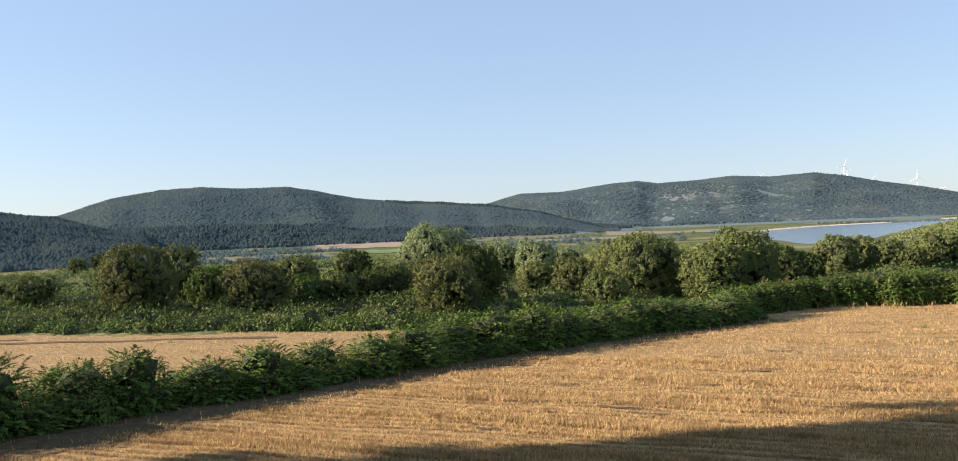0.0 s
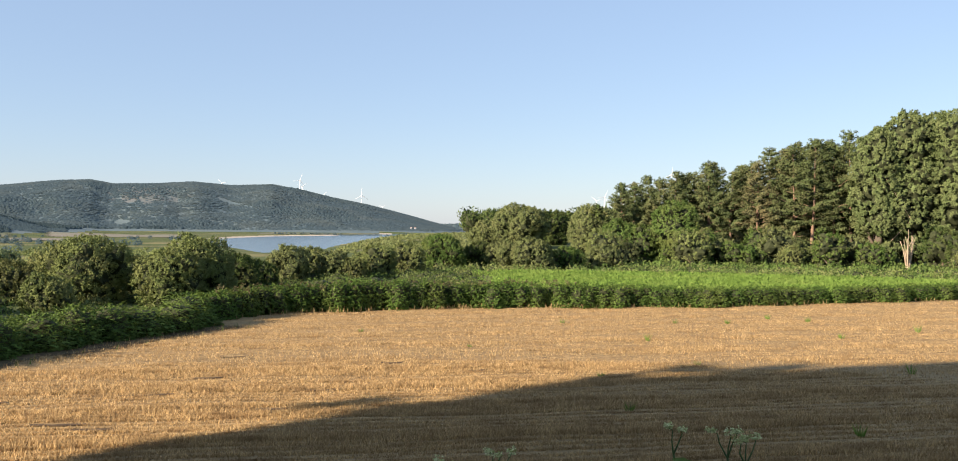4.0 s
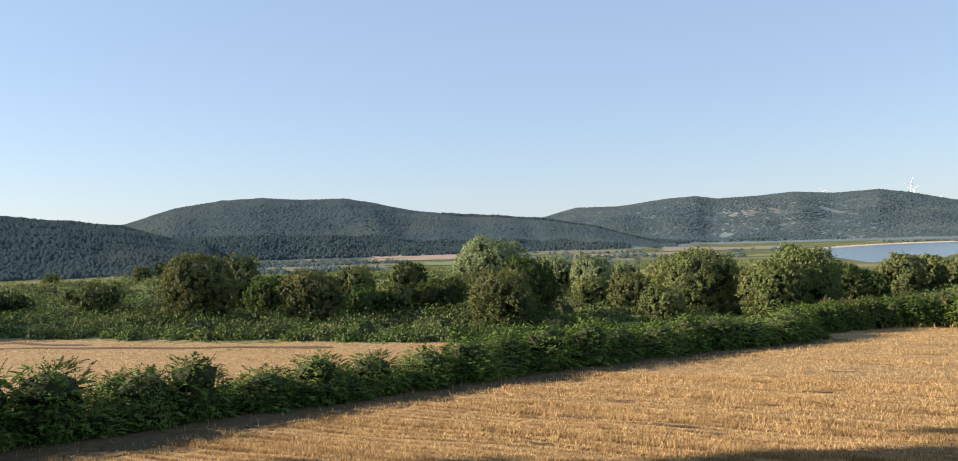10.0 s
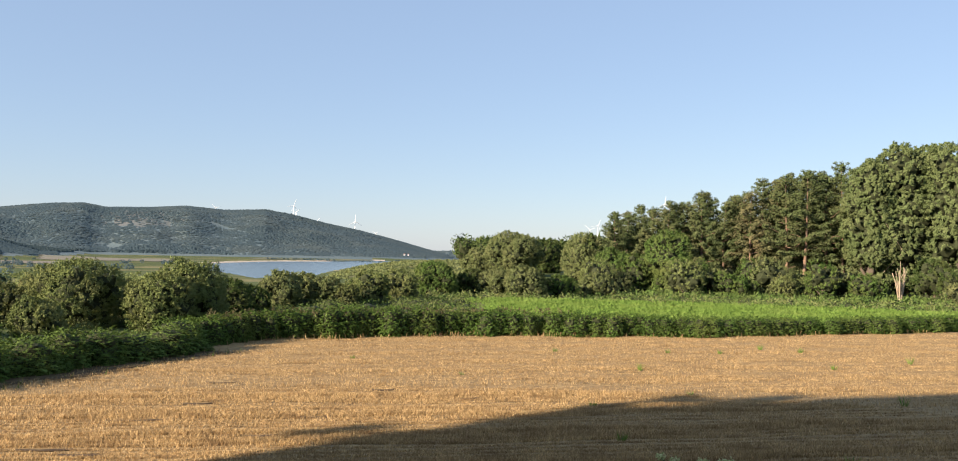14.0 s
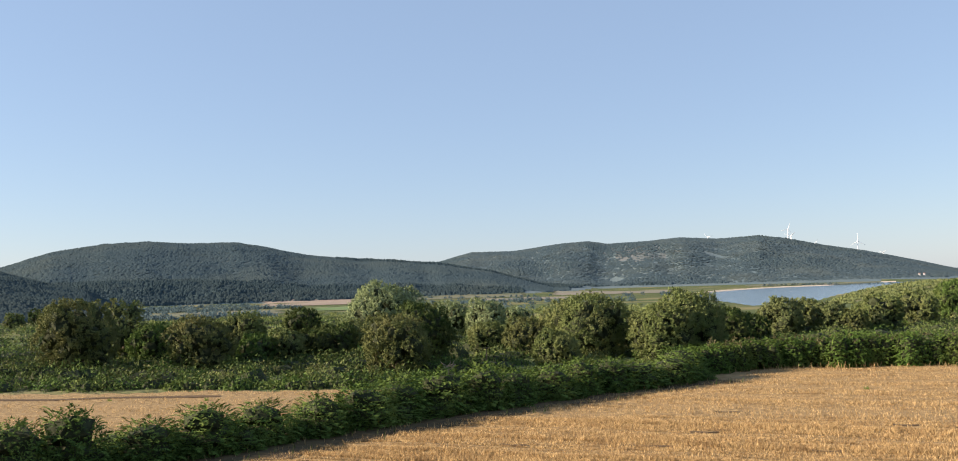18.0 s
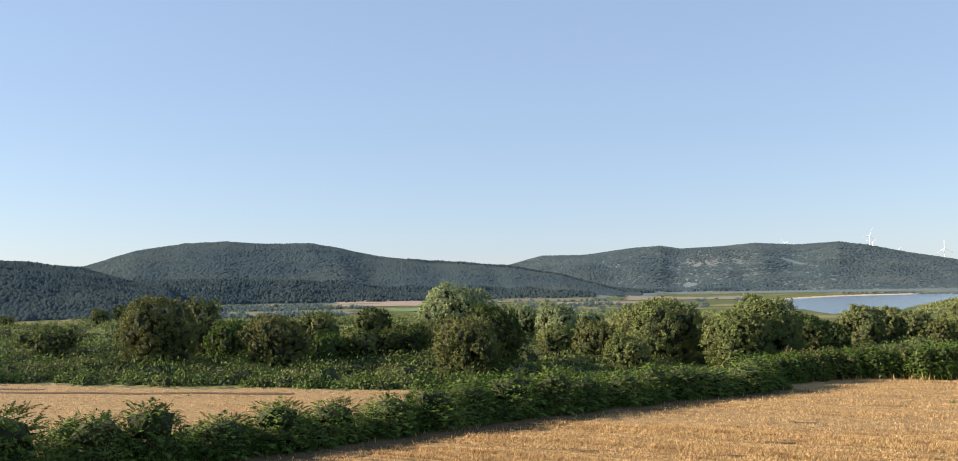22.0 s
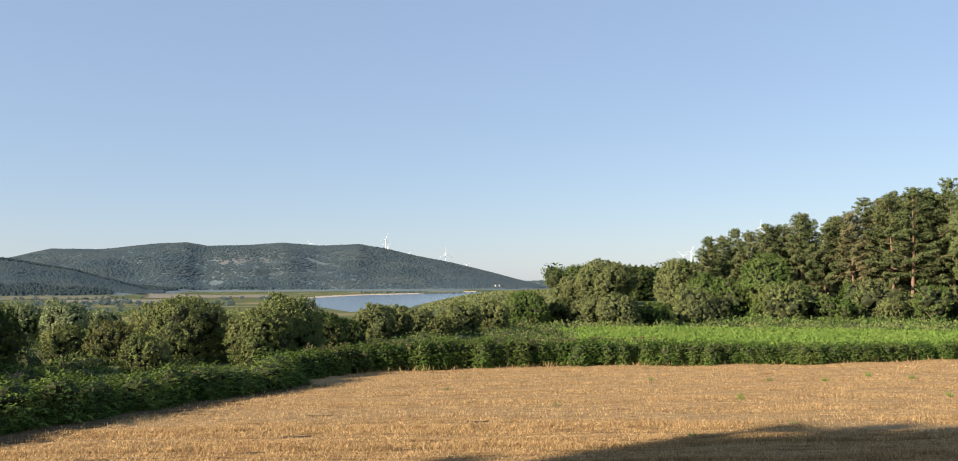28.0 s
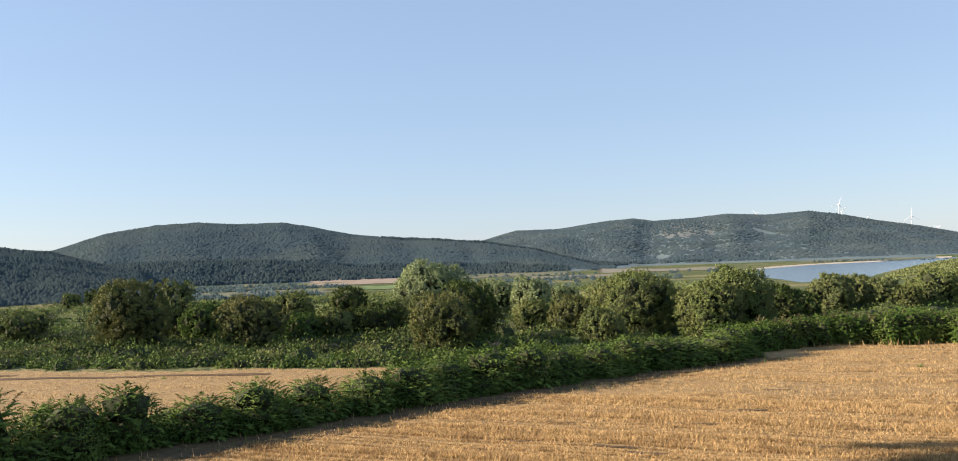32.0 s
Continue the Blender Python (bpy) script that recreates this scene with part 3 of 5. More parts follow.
HAW = "rounded olive-green thorn bush among rough scrub"
for spec in (
    # name, turn, distance, height, radius, leaves, label, count, leaf size, extra
    ("thorn_bush", 51.2, 56, 4.45, 2.3, M_BROWN, "dense upright olive-brown bush beside the stubble strip", 8000, 0.16, dict(n=12, bare=3)),
    ("broadleaf_bush", 48.7, 62, 4.35, 1.5, M_OLIVE, "dark olive tree behind a dense bush", 4200, 0.17, {}),
    ("thorn_bush", 44.3, 53, 3.25, 2.1, M_BROWN, "brown twiggy thorn bush with bare lower branches", 5200, 0.15, dict(bare=9, low=0.14)),
    ("broadleaf_bush", 47.1, 60, 2.75, 1.5, M_GREEN, "fresh green bush between thorn bushes", 3600, 0.16, {}),
    ("broadleaf_bush", 41.7, 60, 3.3, 1.6, M_OLIVE, "olive-green bush in the scrub", 3800, 0.17, {}),
    ("broadleaf_bush", 41.0, 55, 2.0, 1.3, M_GREEN, "small round green bush", 3000, 0.14, {}),
    ("broadleaf_bush", 39.2, 56, 2.2, 1.6, M_OLIVE, "low spreading olive bush with a dark hollow", 4000, 0.16, {}),
    ("broadleaf_bush", 36.5, 57, 2.35, 2.2, M_DARK, "low spreading dark green bush", 5200, 0.16, dict(n=12)),
    ("broadleaf_bush", 38.2, 84, 2.9, 1.9, M_DARK, "small dark tree far in the scrub", 3000, 0.22, {}),
    ("willow_tree", 32.9, 66, 4.95, 2.75, M_PALE, "pale silvery-green willow tree with a rounded crown", 9000, 0.18, dict(n=14)),
    ("thorn_bush", 32.3, 46, 3.15, 2.0, M_BROWN, "twiggy olive-brown thorn bush behind the bracken hedge", 6000, 0.14, dict(bare=6)),
    ("thorn_bush", 30.6, 50, 3.7, 1.9, M_DARK, "dark thorn tree beside the willow", 5500, 0.15, {}),
    ("willow_tree", 28.6, 78, 3.2, 1.75, M_PALE, "small pale willow in the scrub", 3800, 0.19, {}),
    ("willow_tree", 26.5, 76, 3.4, 1.8, M_PALE, "grey-green willow tree in the scrub", 4200, 0.19, {}),
    ("willow_tree", 24.6, 88, 2.3, 1.9, M_PALE, "low pale willow bush", 2800, 0.2, {}),
    ("thorn_bush", 26.3, 58, 2.1, 1.7, M_OLIVE, "low olive thorn bush over a dark hollow", 4200, 0.16, {}),
    ("thorn_bush", 23.8, 57, 2.45, 1.8, M_BROWN, "low brownish thorn bush with bare twigs", 4200, 0.16, dict(bare=8)),
    ("broadleaf_bush", 22.0, 47, 2.05, 1.35, M_OLIVE, "small round olive-green bush", 4200, 0.13, dict(bare=3)),
    ("thorn_bush", 19.9, 54, 3.85, 2.5, M_OLIVE, HAW, 7500, 0.16, dict(n=12)),
    ("thorn_bush", 15.2, 51, 3.2, 2.1, M_OLIVE, HAW, 6500, 0.15, dict(n=11)),
    ("thorn_bush", 13.6, 53, 3.85, 2.2, M_OLIVE, "large rounded olive-green thorn bush above the hedge", 8000, 0.16, dict(n=12)),
    # the next bush has its shade put into the leaf colour, dark_leaves
    ("broadleaf_bush", 11.3, 58, 2.75, 1.6, M_DARK, "dark shaded bush beside a large thorn bush", 3800, 0.17, {}),
    ("broadleaf_bush", 9.9, 62, 2.2, 1.3, M_DARK, "low dark bush above the hedge", 2800, 0.17, {}),
    ("broadleaf_bush", 8.0, 75, 2.95, 2.2, M_HAZEOLIVE, "rounded grey-olive bush behind the hedge", 4600, 0.19, {}),
    ("broadleaf_bush", 6.5, 79, 2.75, 1.5, M_OLIVE, "olive bush behind the hedge", 3000, 0.19, {}),
    ("broadleaf_bush", 5.2, 76, 2.45, 1.9, M_HAZEOLIVE, "low grey-olive bush behind the hedge", 3800, 0.19, {}),
    ("broadleaf_bush", 4.0, 75, 1.9, 1.2, M_BROWN, "small brownish bush behind the hedge", 2500, 0.17, {}),
    ("broadleaf_bush", 2.5, 80, 3.0, 2.3, M_OLIVE, "olive-green bush behind the hedge", 4200, 0.2, {}),
    ("broadleaf_bush", 0.6, 86, 3.0, 2.4, M_OLIVE, "olive bush behind the hedge", 4200, 0.2, {}),
    ("broadleaf_tree", -1.7, 96, 3.75, 3.0, M_GREEN, "green upright broadleaf tree above the bracken", 6500, 0.22, {}),
    # again dark_leaves stands for the shade on this bush
    ("broadleaf_bush", -4.1, 98, 3.0, 2.0, M_DARK, "dark shaded bush beside an upright tree", 3400, 0.22, {}),
    ("broadleaf_bush", -5.7, 97, 3.0, 2.7, M_HAZEOLIVE, "rounded grey-olive bush above the bracken", 5000, 0.22, {}),
    ("thorn_bush", -7.6, 93, 3.5, 2.4, M_HAZEOLIVE, "brownish thorn tree above the bracken", 5000, 0.21, {}),
    ("broadleaf_bush", -9.8, 96, 2.6, 2.4, M_GREEN, "green bush at the edge of the bracken", 3600, 0.22, {}),
    ("broadleaf_bush", -12.2, 100, 2.8, 2.8, M_HAZEOLIVE, "wide green bush at the edge of the bracken", 4000, 0.23, {}),
    ("broadleaf_tree", -6.7, 176, 8.6, 6.6, M_HAZEOLIVE, "large round olive-green tree in front of the woods", 8500, 0.42, dict(n=14)),
    ("broadleaf_tree", -4.6, 185, 5.3, 4.6, M_HAZEOLIVE, "rounded tree in front of distant woods", 5500, 0.42, {}),
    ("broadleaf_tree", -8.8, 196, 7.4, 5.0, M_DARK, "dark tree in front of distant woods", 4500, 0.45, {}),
    ("broadleaf_tree", -11.4, 150, 8.2, 4.8, M_HAZEOLIVE, "conical broadleaf tree at the edge of the pines", 6500, 0.36, {}),
    ("broadleaf_tree", -13.2, 112, 5.7, 3.0, M_GREEN, "green broadleaf tree at the edge of the pines", 5000, 0.3, {}),
    ("broadleaf_tree", -16.6, 110, 8.0, 3.1, M_GREEN, "tall leafy tree in front of the pines", 6500, 0.3, {}),
    ("thorn_bush", 57.1, 72, 2.4, 2.7, M_OLIVE, "low wide olive bush on the rough grass", 4600, 0.17, {}),
    ("thorn_bush", 61.8, 74, 1.9, 2.2, M_DARK, "low dark bush on the rough grass", 3600, 0.17, {}),
    ("broadleaf_bush", 64.6, 66, 2.9, 2.0, M_DARK, "dark bush at the edge of the rough grass", 3800, 0.17, {}),
    ("thorn_bush", 17.6, 58, 2.7, 1.7, M_BROWN, "brownish thorn bush between larger bushes", 3600, 0.16, {}),
    ("thorn_bush", 21.9, 60, 2.6, 1.7, M_BROWN, "low brownish thorn bush in the scrub", 3600, 0.16, dict(bare=5)),
    ("broadleaf_bush", 34.6, 60, 2.5, 1.8, M_OLIVE, "low olive bush before the willow", 3800, 0.16, {}),
    # out of view; added only to shade the strip's left end
    ("broadleaf_tree", 71.5, 63, 6.5, 3.4, M_OLIVE, "unseen olive tree added to shade the strip end", 4000, 0.2, {}),
    ("broadleaf_bush", 54.5, 190, 3.2, 2.4, M_OLIVE, "small round bush far out on the rough grass", 1600, 0.35, {}),
    ("broadleaf_bush", 53.2, 200, 4.2, 2.4, M_DARK, "small dark tree far out on the rough grass", 1600, 0.35, {}),
    ("broadleaf_bush", 59.5, 210, 2.6, 2.2, M_OLIVE, "small bush far out on the rough grass", 1400, 0.35, {}),
):
    name, a, r, tall, wide, mat, lab, cnt, sz, extra = spec
    bush(name, a, r, tall, wide, mat, lab, cnt, sz, "tree" if "tree" in name else "bush", **extra)


def pine(name, at, tall, wide, label, mat=M_NEEDLE, bare=0.3):
    """A pine: straight trunk, whorls of boughs that carry flat pads of needles."""
    ob = thing(name, at, label, "tree", "pines at the wood's edge")
    lean = rng.normal(size=2) * 0.2
    top = np.array((lean[0], lean[1], tall))
    part("trunk", limb_mesh("trunk", (0, 0, 0), top * 0.97, 0.012 * tall + 0.06, 0.04, M_PINEBARK, 0.02), ob)
    pads = []
    z = bare * tall
    while z < tall * 0.97:
        k = max(0.0, (z / tall - bare) / (1 - bare))
        reach = wide * 1.55 * (1 - k ** 1.2) ** 0.75 * (0.75 + 0.25 * min(1, k * 4)) + 0.15
        turn0 = rng.uniform(0, 6.28)
        for b in range(rng.integers(4, 6)):
            w, l = turn0 + b * 1.35 + rng.normal() * 0.25, reach * rng.uniform(0.5, 1.15)
            if rng.random() < 0.14:
                continue
            rise = l * (0.05 + 0.5 * k)
            for q in np.arange(1.0, 0.3, -0.42 / max(l, 0.4)):
                pads.append((math.cos(w) * l * q, math.sin(w) * l * q, z + rise * q, math.cos(w), math.sin(w), rng.uniform(0.24, 0.42) * (0.75 + 0.25 * (1 - k))))
            if k < 0.6 and b < 2:
                e = (math.cos(w) * l * 0.9, math.sin(w) * l * 0.9, z + rise * 0.9 - 0.08)
                part("bough", limb_mesh("bough", (0, 0, z - 0.1), e, 0.06, 0.025, M_PINEBARK), ob)
        z += tall * rng.uniform(0.03, 0.044)
    for q in (0.0, 0.35, 0.7):
        pads.append((0, 0, tall * 0.985 - q, 0.1, 0, 0.2 + 0.2 * q))
    pads = np.array(pads)
    pads[:, :2] += lean * pads[:, 2:3] / tall
    n = len(pads) * 50
    k = rng.choice(len(pads), n, p=pads[:, 5] ** 2 / (pads[:, 5] ** 2).sum())
    d = unit(rng.normal(size=(n, 3)) + np.stack([pads[k, 3] * 0.5, pads[k, 4] * 0.5, np.full(n, 0.35)], 1))
    p = pads[k, :3] + d * (pads[k, 5] * rng.uniform(0.65, 1.1, n))[:, None] * np.array((1.2, 1.2, 0.8))
    face = d * 0.7 + np.stack([pads[k, 3], pads[k, 4], np.full(n, 0.3)], 1) * 0.5 + rng.normal(size=(n, 3)) * 0.4
    along = np.cross(face, rng.normal(size=(n, 3))) + d * 0.5 + np.array((0, 0, 0.25))
    s = rng.uniform(0.14, 0.27, n)
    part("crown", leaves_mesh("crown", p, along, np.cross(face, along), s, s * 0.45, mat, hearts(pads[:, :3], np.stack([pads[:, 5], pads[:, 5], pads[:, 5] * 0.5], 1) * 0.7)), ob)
    return ob


PINE_LABEL = "tall dark green pine with a rust-brown trunk"
# the wood's skyline: turn, degrees above eye level
TOPS = ((-12.5, 2.6), (-13.2, 3.22), (-14.8, 3.43), (-16.5, 3.77), (-18.5, 4.52), (-20, 3.95), (-21.2, 4.72), (-22.2, 5.21), (-23.1, 5.09), (-24, 5.5), (-25, 5.63), (-26, 5.37),
        (-26.9, 6.09), (-28.4, 6.24), (-29.9, 7.2), (-31, 6.9), (-32.6, 7.24), (-42, 7.2))


def top_at(turn, r):
    x, y = polar(turn, r)
    return EYE[2] + r * math.tan(radians(float(table(TOPS, turn)))) - hz(x, y)


stock = []
for k in range(6):
    a = -14.8 - 2.1 * k
    x, y = polar(a, 121)
    tall = top_at(a, 121) * (1.0, 0.95, 1.0, 0.96, 1.0, 1.0)[k]
    stock.append((pine("pine_tree", (x, y, hz(x, y)), tall, 1.9 + 0.1 * k, PINE_LABEL if k != 4 else "tall pine with dry rusty lower needles",
                       M_DRYNEEDLE if k == 4 else M_NEEDLE, (0.06, 0.1, 0.16, 0.22, 0.14, 0.3)[k]), tall))


def pine_copy(k, turn, r, share=1.0):
    ob, h = stock[k]
    x, y = polar(turn, r)
    s = top_at(turn, r) * share / h
    return copy_thing(ob, Matrix.LocRotScale((x, y, hz(x, y)), Euler((0, 0, rng.uniform(0, 6.28))), (rng.uniform(0.92, 1.15),) * 2 + (s,)))


for k, a, r in ((0, -13.2, 119), (1, -14.0, 124), (1, -15.6, 121), (2, -16.5, 120), (3, -17.5, 122), (1, -18.5, 120), (2, -20.0, 120), (3, -20.7, 123), (4, -21.6, 119), (5, -22.2, 121), (4, -22.7, 124),
                (5, -23.2, 121), (3, -23.7, 119), (5, -24.1, 122), (5, -24.6, 118), (5, -25.0, 121), (3, -25.6, 123), (5, -26.0, 119), (2, -26.5, 122), (5, -26.9, 120), (3, -27.7, 122),
                (5, -28.4, 126), (1, -32.1, 128), (5, -33.6, 124), (4, -34.8, 121), (3, -36.2, 122)):
    pine_copy(k, a, r, rng.uniform(0.92, 1.0) if k != 5 else 1.0)
for k in range(24):
    a = -13.4 - k * 1.0
    pine_copy(int(rng.integers(0, 6)), a + rng.normal() * 0.2, 130 + rng.uniform(-3, 14), rng.uniform(0.86, 0.97))

for a, r, wide, lab in ((-28.3, 117, 3.0, "tall leafy tree with bare dead branches"), (-29.9, 119, 3.9, "very tall leafy poplar at the wood's edge"), (-31.3, 122, 3.6, "tall leafy poplar at the wood's edge"),
                        (-33.0, 119, 3.9, "tall leafy poplar at the wood's edge"), (-35.3, 118, 4.0, "tall leafy poplar at the wood's edge")):
    bush("poplar_tree", a, r, top_at(a, r), wide, M_POPLAR, lab, 18000, 0.32, "tree", "poplars at the wood's edge", n=34, low=0.0, spread=0.6, grain=0.7, ball=(0.36, 0.56), bare=3 if a > -29 else 0, bare_r=0.05)

# the pale dead tree at the meadow's edge
dx, dy = polar(-29.95, 104)
dead = thing("dead_tree", (dx, dy, hz(dx, dy) - 0.02), "bleached bare multi-stemmed dead tree at the wood's edge", "tree")
part("trunk", limb_mesh("trunk", (0, 0, 0), (0.06, 0, 1.3), 0.34, 0.22, M_DEADWOOD, 0.03), dead)
for k in range(11):
    w = k * 0.6
    e = (0.95 * math.cos(w) * rng.uniform(0.4, 1.0), 0.6 * math.sin(w), rng.uniform(3.0, 5.0))
    part("dead_limb", limb_mesh("dead_limb", (0.08 * math.cos(w), 0, 0.5), e, 0.1, 0.025, M_DEADWOOD, 0.12), dead)

# ---- bracken hedges ----
def frond(p, way, rise, length, out, n=9):
    """A fern frond: paired leaflets along an arched stalk; adds (corner) rows to out."""
    way = np.array((math.cos(way), math.sin(way), 0))
    side = np.array((-way[1], way[0], 0))
    for i in range(n):
        q = (i + 0.6) / n
        c = p + way * length * q * 0.8 + np.array((0, 0, rise * q - 0.55 * length * q * q))
        t = way * 0.8 + np.array((0, 0, rise / length - 1.1 * q))
        l = length * 0.4 * (1 - q) ** 0.75 * min(1, 0.5 + q * 2.2)
        for s in (-1, 1):
            a = side * s + t * 0.4 + np.array((0, 0, -0.3 * q)) + rng.normal(size=3) * 0.13
            out.append((c, a, np.cross(a, way * 0.75 + np.array((0, 0, 0.65)) + rng.normal(size=3) * 0.15), l, 0.115 * length))


def clump_mesh(name, tall, wide, fronds, fill, mat, leaf=0.1, reach=(0.38, 0.66)):
    """A mound of bracken: tiers of fronds arching out over its outside, stalks and leaves below."""
    out = []
    for i in range(fronds):
        h = 0.94 - 0.8 * (i + 0.5) / fronds
        w = i * 2.4 + rng.normal() * 0.3
        d = wide * 0.56 * math.sqrt(max(0.0, 1 - h ** 3.2)) * rng.uniform(0.8, 1.06)
        p = np.array((d * math.cos(w), d * math.sin(w), tall * h * rng.uniform(0.86, 1.0) - 0.05))
        frond(p, w + rng.normal() * 0.35, rng.uniform(0.08, 0.22) + 0.16 * h * h, rng.uniform(*reach) * (1 - 0.25 * h), out)
    p, a, c, l, w = (np.array(q) for q in zip(*out))
    d = unit(rng.normal(size=(fill, 3)) * (1, 1, 0.8))
    d[:, 2] = np.abs(d[:, 2])
    q = unit(d ** 3 * 0.5 + d) * (wide * 0.6, wide * 0.6, tall * 0.93) * rng.uniform(0.8, 1.02, fill)[:, None]
    q[:, 2] = np.where(rng.random(fill) < 0.3, rng.uniform(0.02, 0.5, fill) * tall, q[:, 2])
    face = d + rng.normal(size=(fill, 3)) * 0.4
    al = np.cross(face, rng.normal(size=(fill, 3))) + np.array((0, 0, 0.3))
    s = leaf * rng.uniform(0.65, 1.3, fill)
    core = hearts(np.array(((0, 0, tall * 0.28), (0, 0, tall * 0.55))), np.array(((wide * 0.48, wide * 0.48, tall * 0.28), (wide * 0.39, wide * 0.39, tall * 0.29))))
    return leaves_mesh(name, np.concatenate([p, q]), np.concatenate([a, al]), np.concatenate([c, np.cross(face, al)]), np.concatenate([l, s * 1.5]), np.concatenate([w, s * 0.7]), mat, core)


CLUMPS = [clump_mesh("fern_clump", 1.75, 1.55, 165, 2800, M_FERN, 0.06, (0.26, 0.44)) for _ in range(6)]
STEMS = [clump_mesh("fern_clump", 1.6, 1.0, 40, 520, M_HERB, 0.1, (0.28, 0.46)) for _ in range(5)]


def along_line(rows, step):
    out = []
    for (x0, y0), (x1, y1) in zip(rows[:-1], rows[1:]):
        n = max(1, round(math.hypot(x1 - x0, y1 - y0) / step))
        out += [(x0 + (x1 - x0) * (k + 0.5) / n, y0 + (y1 - y0) * (k + 0.5) / n, math.atan2(y1 - y0, x1 - x0)) for k in range(n)]
    return out


def hedge(name, rows, plan, stock_, label, tall):
    """Bracken clumps in rows; plan: step, offset, share of the height and width for each row."""
    ob = thing(name, (*rows[0], hz(*rows[0])), label, "hedge")
    inv = ob.matrix_world.inverted()
    for step, off, share, wide in plan:
        for x, y, w in along_line(rows, step):
            if rng.random() < 0.05:
                continue
            o = off + rng.normal() * 0.14
            x, y = x - math.sin(w) * o + rng.normal() * 0.16, y + math.cos(w) * o + rng.normal() * 0.16
            k = new("fern_clump", stock_[int(rng.integers(0, len(stock_)))])
            k.parent = ob
            s = tall(x, y) * (rng.uniform(0.84, 1.12) if step > 1 else rng.uniform(0.92, 1.05)) * share
            k.matrix_basis = inv @ Matrix.LocRotScale((x, y, hz(x, y)), Euler((0, 0, rng.uniform(0, 6.28))), (wide * rng.uniform(0.88, 1.15),) * 2 + (s,))
    return ob


hedge("bracken_hedge", LEFT_HEDGE, ((1.85, -0.75, 1.12, 1.2), (1.6, 0.3, 0.66, 1.0), (1.3, -1.0, 0.42, 0.85)), CLUMPS, "uneven green bracken hedge between two stubble fields", lambda x, y: float(table(
    ((80, 2.1), (62, 2.1), (58, 2.0), (53, 1.62), (47.4, 1.25), (43.7, 1.5), (39, 1.5), (33.6, 1.55), (28.4, 1.52), (23.7, 1.45), (19.4, 1.35), (14, 1.3)), math.degrees(math.atan2(-x, y)))) / 1.75 * (1 + 0.08 * math.sin(x * 1.3 + y * 2.9)))
hedge("bracken_hedge", FAR_HEDGE, ((0.42, -0.3, 1.0, 1.0), (0.6, 0.4, 1.0, 1.05)), STEMS, "tall level bracken hedge along the far field edge", lambda x, y: float(table(
    ((15, 1.34), (8.5, 1.53), (2.3, 1.7), (-4, 1.48), (-11.8, 1.38), (-23, 1.12), (-40, 1.06)), math.degrees(math.atan2(-x, y)))) / 1.5)


def scatter(n, a0, a1, r0, r1):
    """Places spread evenly over a stretch of land seen from the eye."""
    a = rng.uniform(a0, a1, n)
    r = np.sqrt(rng.uniform(r0 * r0, r1 * r1, n))
    return -r * np.sin(np.radians(a)), r * np.cos(np.radians(a))


def tufts(name, x, y, z, per, radius, size, mat, label, category, tall=0.6, heart=False):
    """Low leafy growth: a rounded tuft of leaves at each place."""
    n, per, size = len(x), per * 2, size * 0.7
    radius = np.broadcast_to(radius, (n,))
    c = np.repeat(np.stack([x, y, z], 1), per, 0)
    rr = np.repeat(radius, per)
    d = unit(rng.normal(size=(n * per, 3)))
    d[:, 2] = np.abs(d[:, 2])
    p = c + d * (rr * rng.uniform(0.45, 1.05, n * per))[:, None] * np.array((1, 1, tall))
    face = d + rng.normal(size=(n * per, 3)) * 0.42 + np.array((0, 0, 0.25))
    along = np.cross(face, rng.normal(size=face.shape)) + d * 0.4 + np.array((0, 0, 0.3))
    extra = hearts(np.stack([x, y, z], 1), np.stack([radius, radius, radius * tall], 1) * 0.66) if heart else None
    s = size * rng.uniform(0.6, 1.4, n * per)
    return tagged(new(name, leaves_mesh(name, p, along, np.cross(face, along), s * 1.7, s * 0.9, mat, extra)), label, category, kind="stuff")


# bracken behind the far hedge
x, y = scatter(5200, -40, -2.5, 50, 86)
a = np.degrees(np.arctan2(-x, y))
hedge_y = np.interp(x, [q[0] for q in FAR_HEDGE], [q[1] for q in FAR_HEDGE])
ok = (y > hedge_y + 0.8) & (x > -8) & (rng.random(len(x)) < smooth(-3.5, -9, a))
x, y = x[ok], y[ok]
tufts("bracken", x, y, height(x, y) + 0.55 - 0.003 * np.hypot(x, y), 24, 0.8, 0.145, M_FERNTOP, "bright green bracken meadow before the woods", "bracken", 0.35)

# low scrub between the bracken and the trees
for m, cnt in ((M_GREEN, 260), (M_OLIVE, 180)):
    x, y = scatter(cnt, -38, 1, 83, 101)
    tufts("rough_scrub", x, y, height(x, y) - 0.05, 42, rng.uniform(0.5, 1.25, len(x)), 0.2, m, "low tangled scrub behind the bracken meadow", "scrub", 0.85, True)

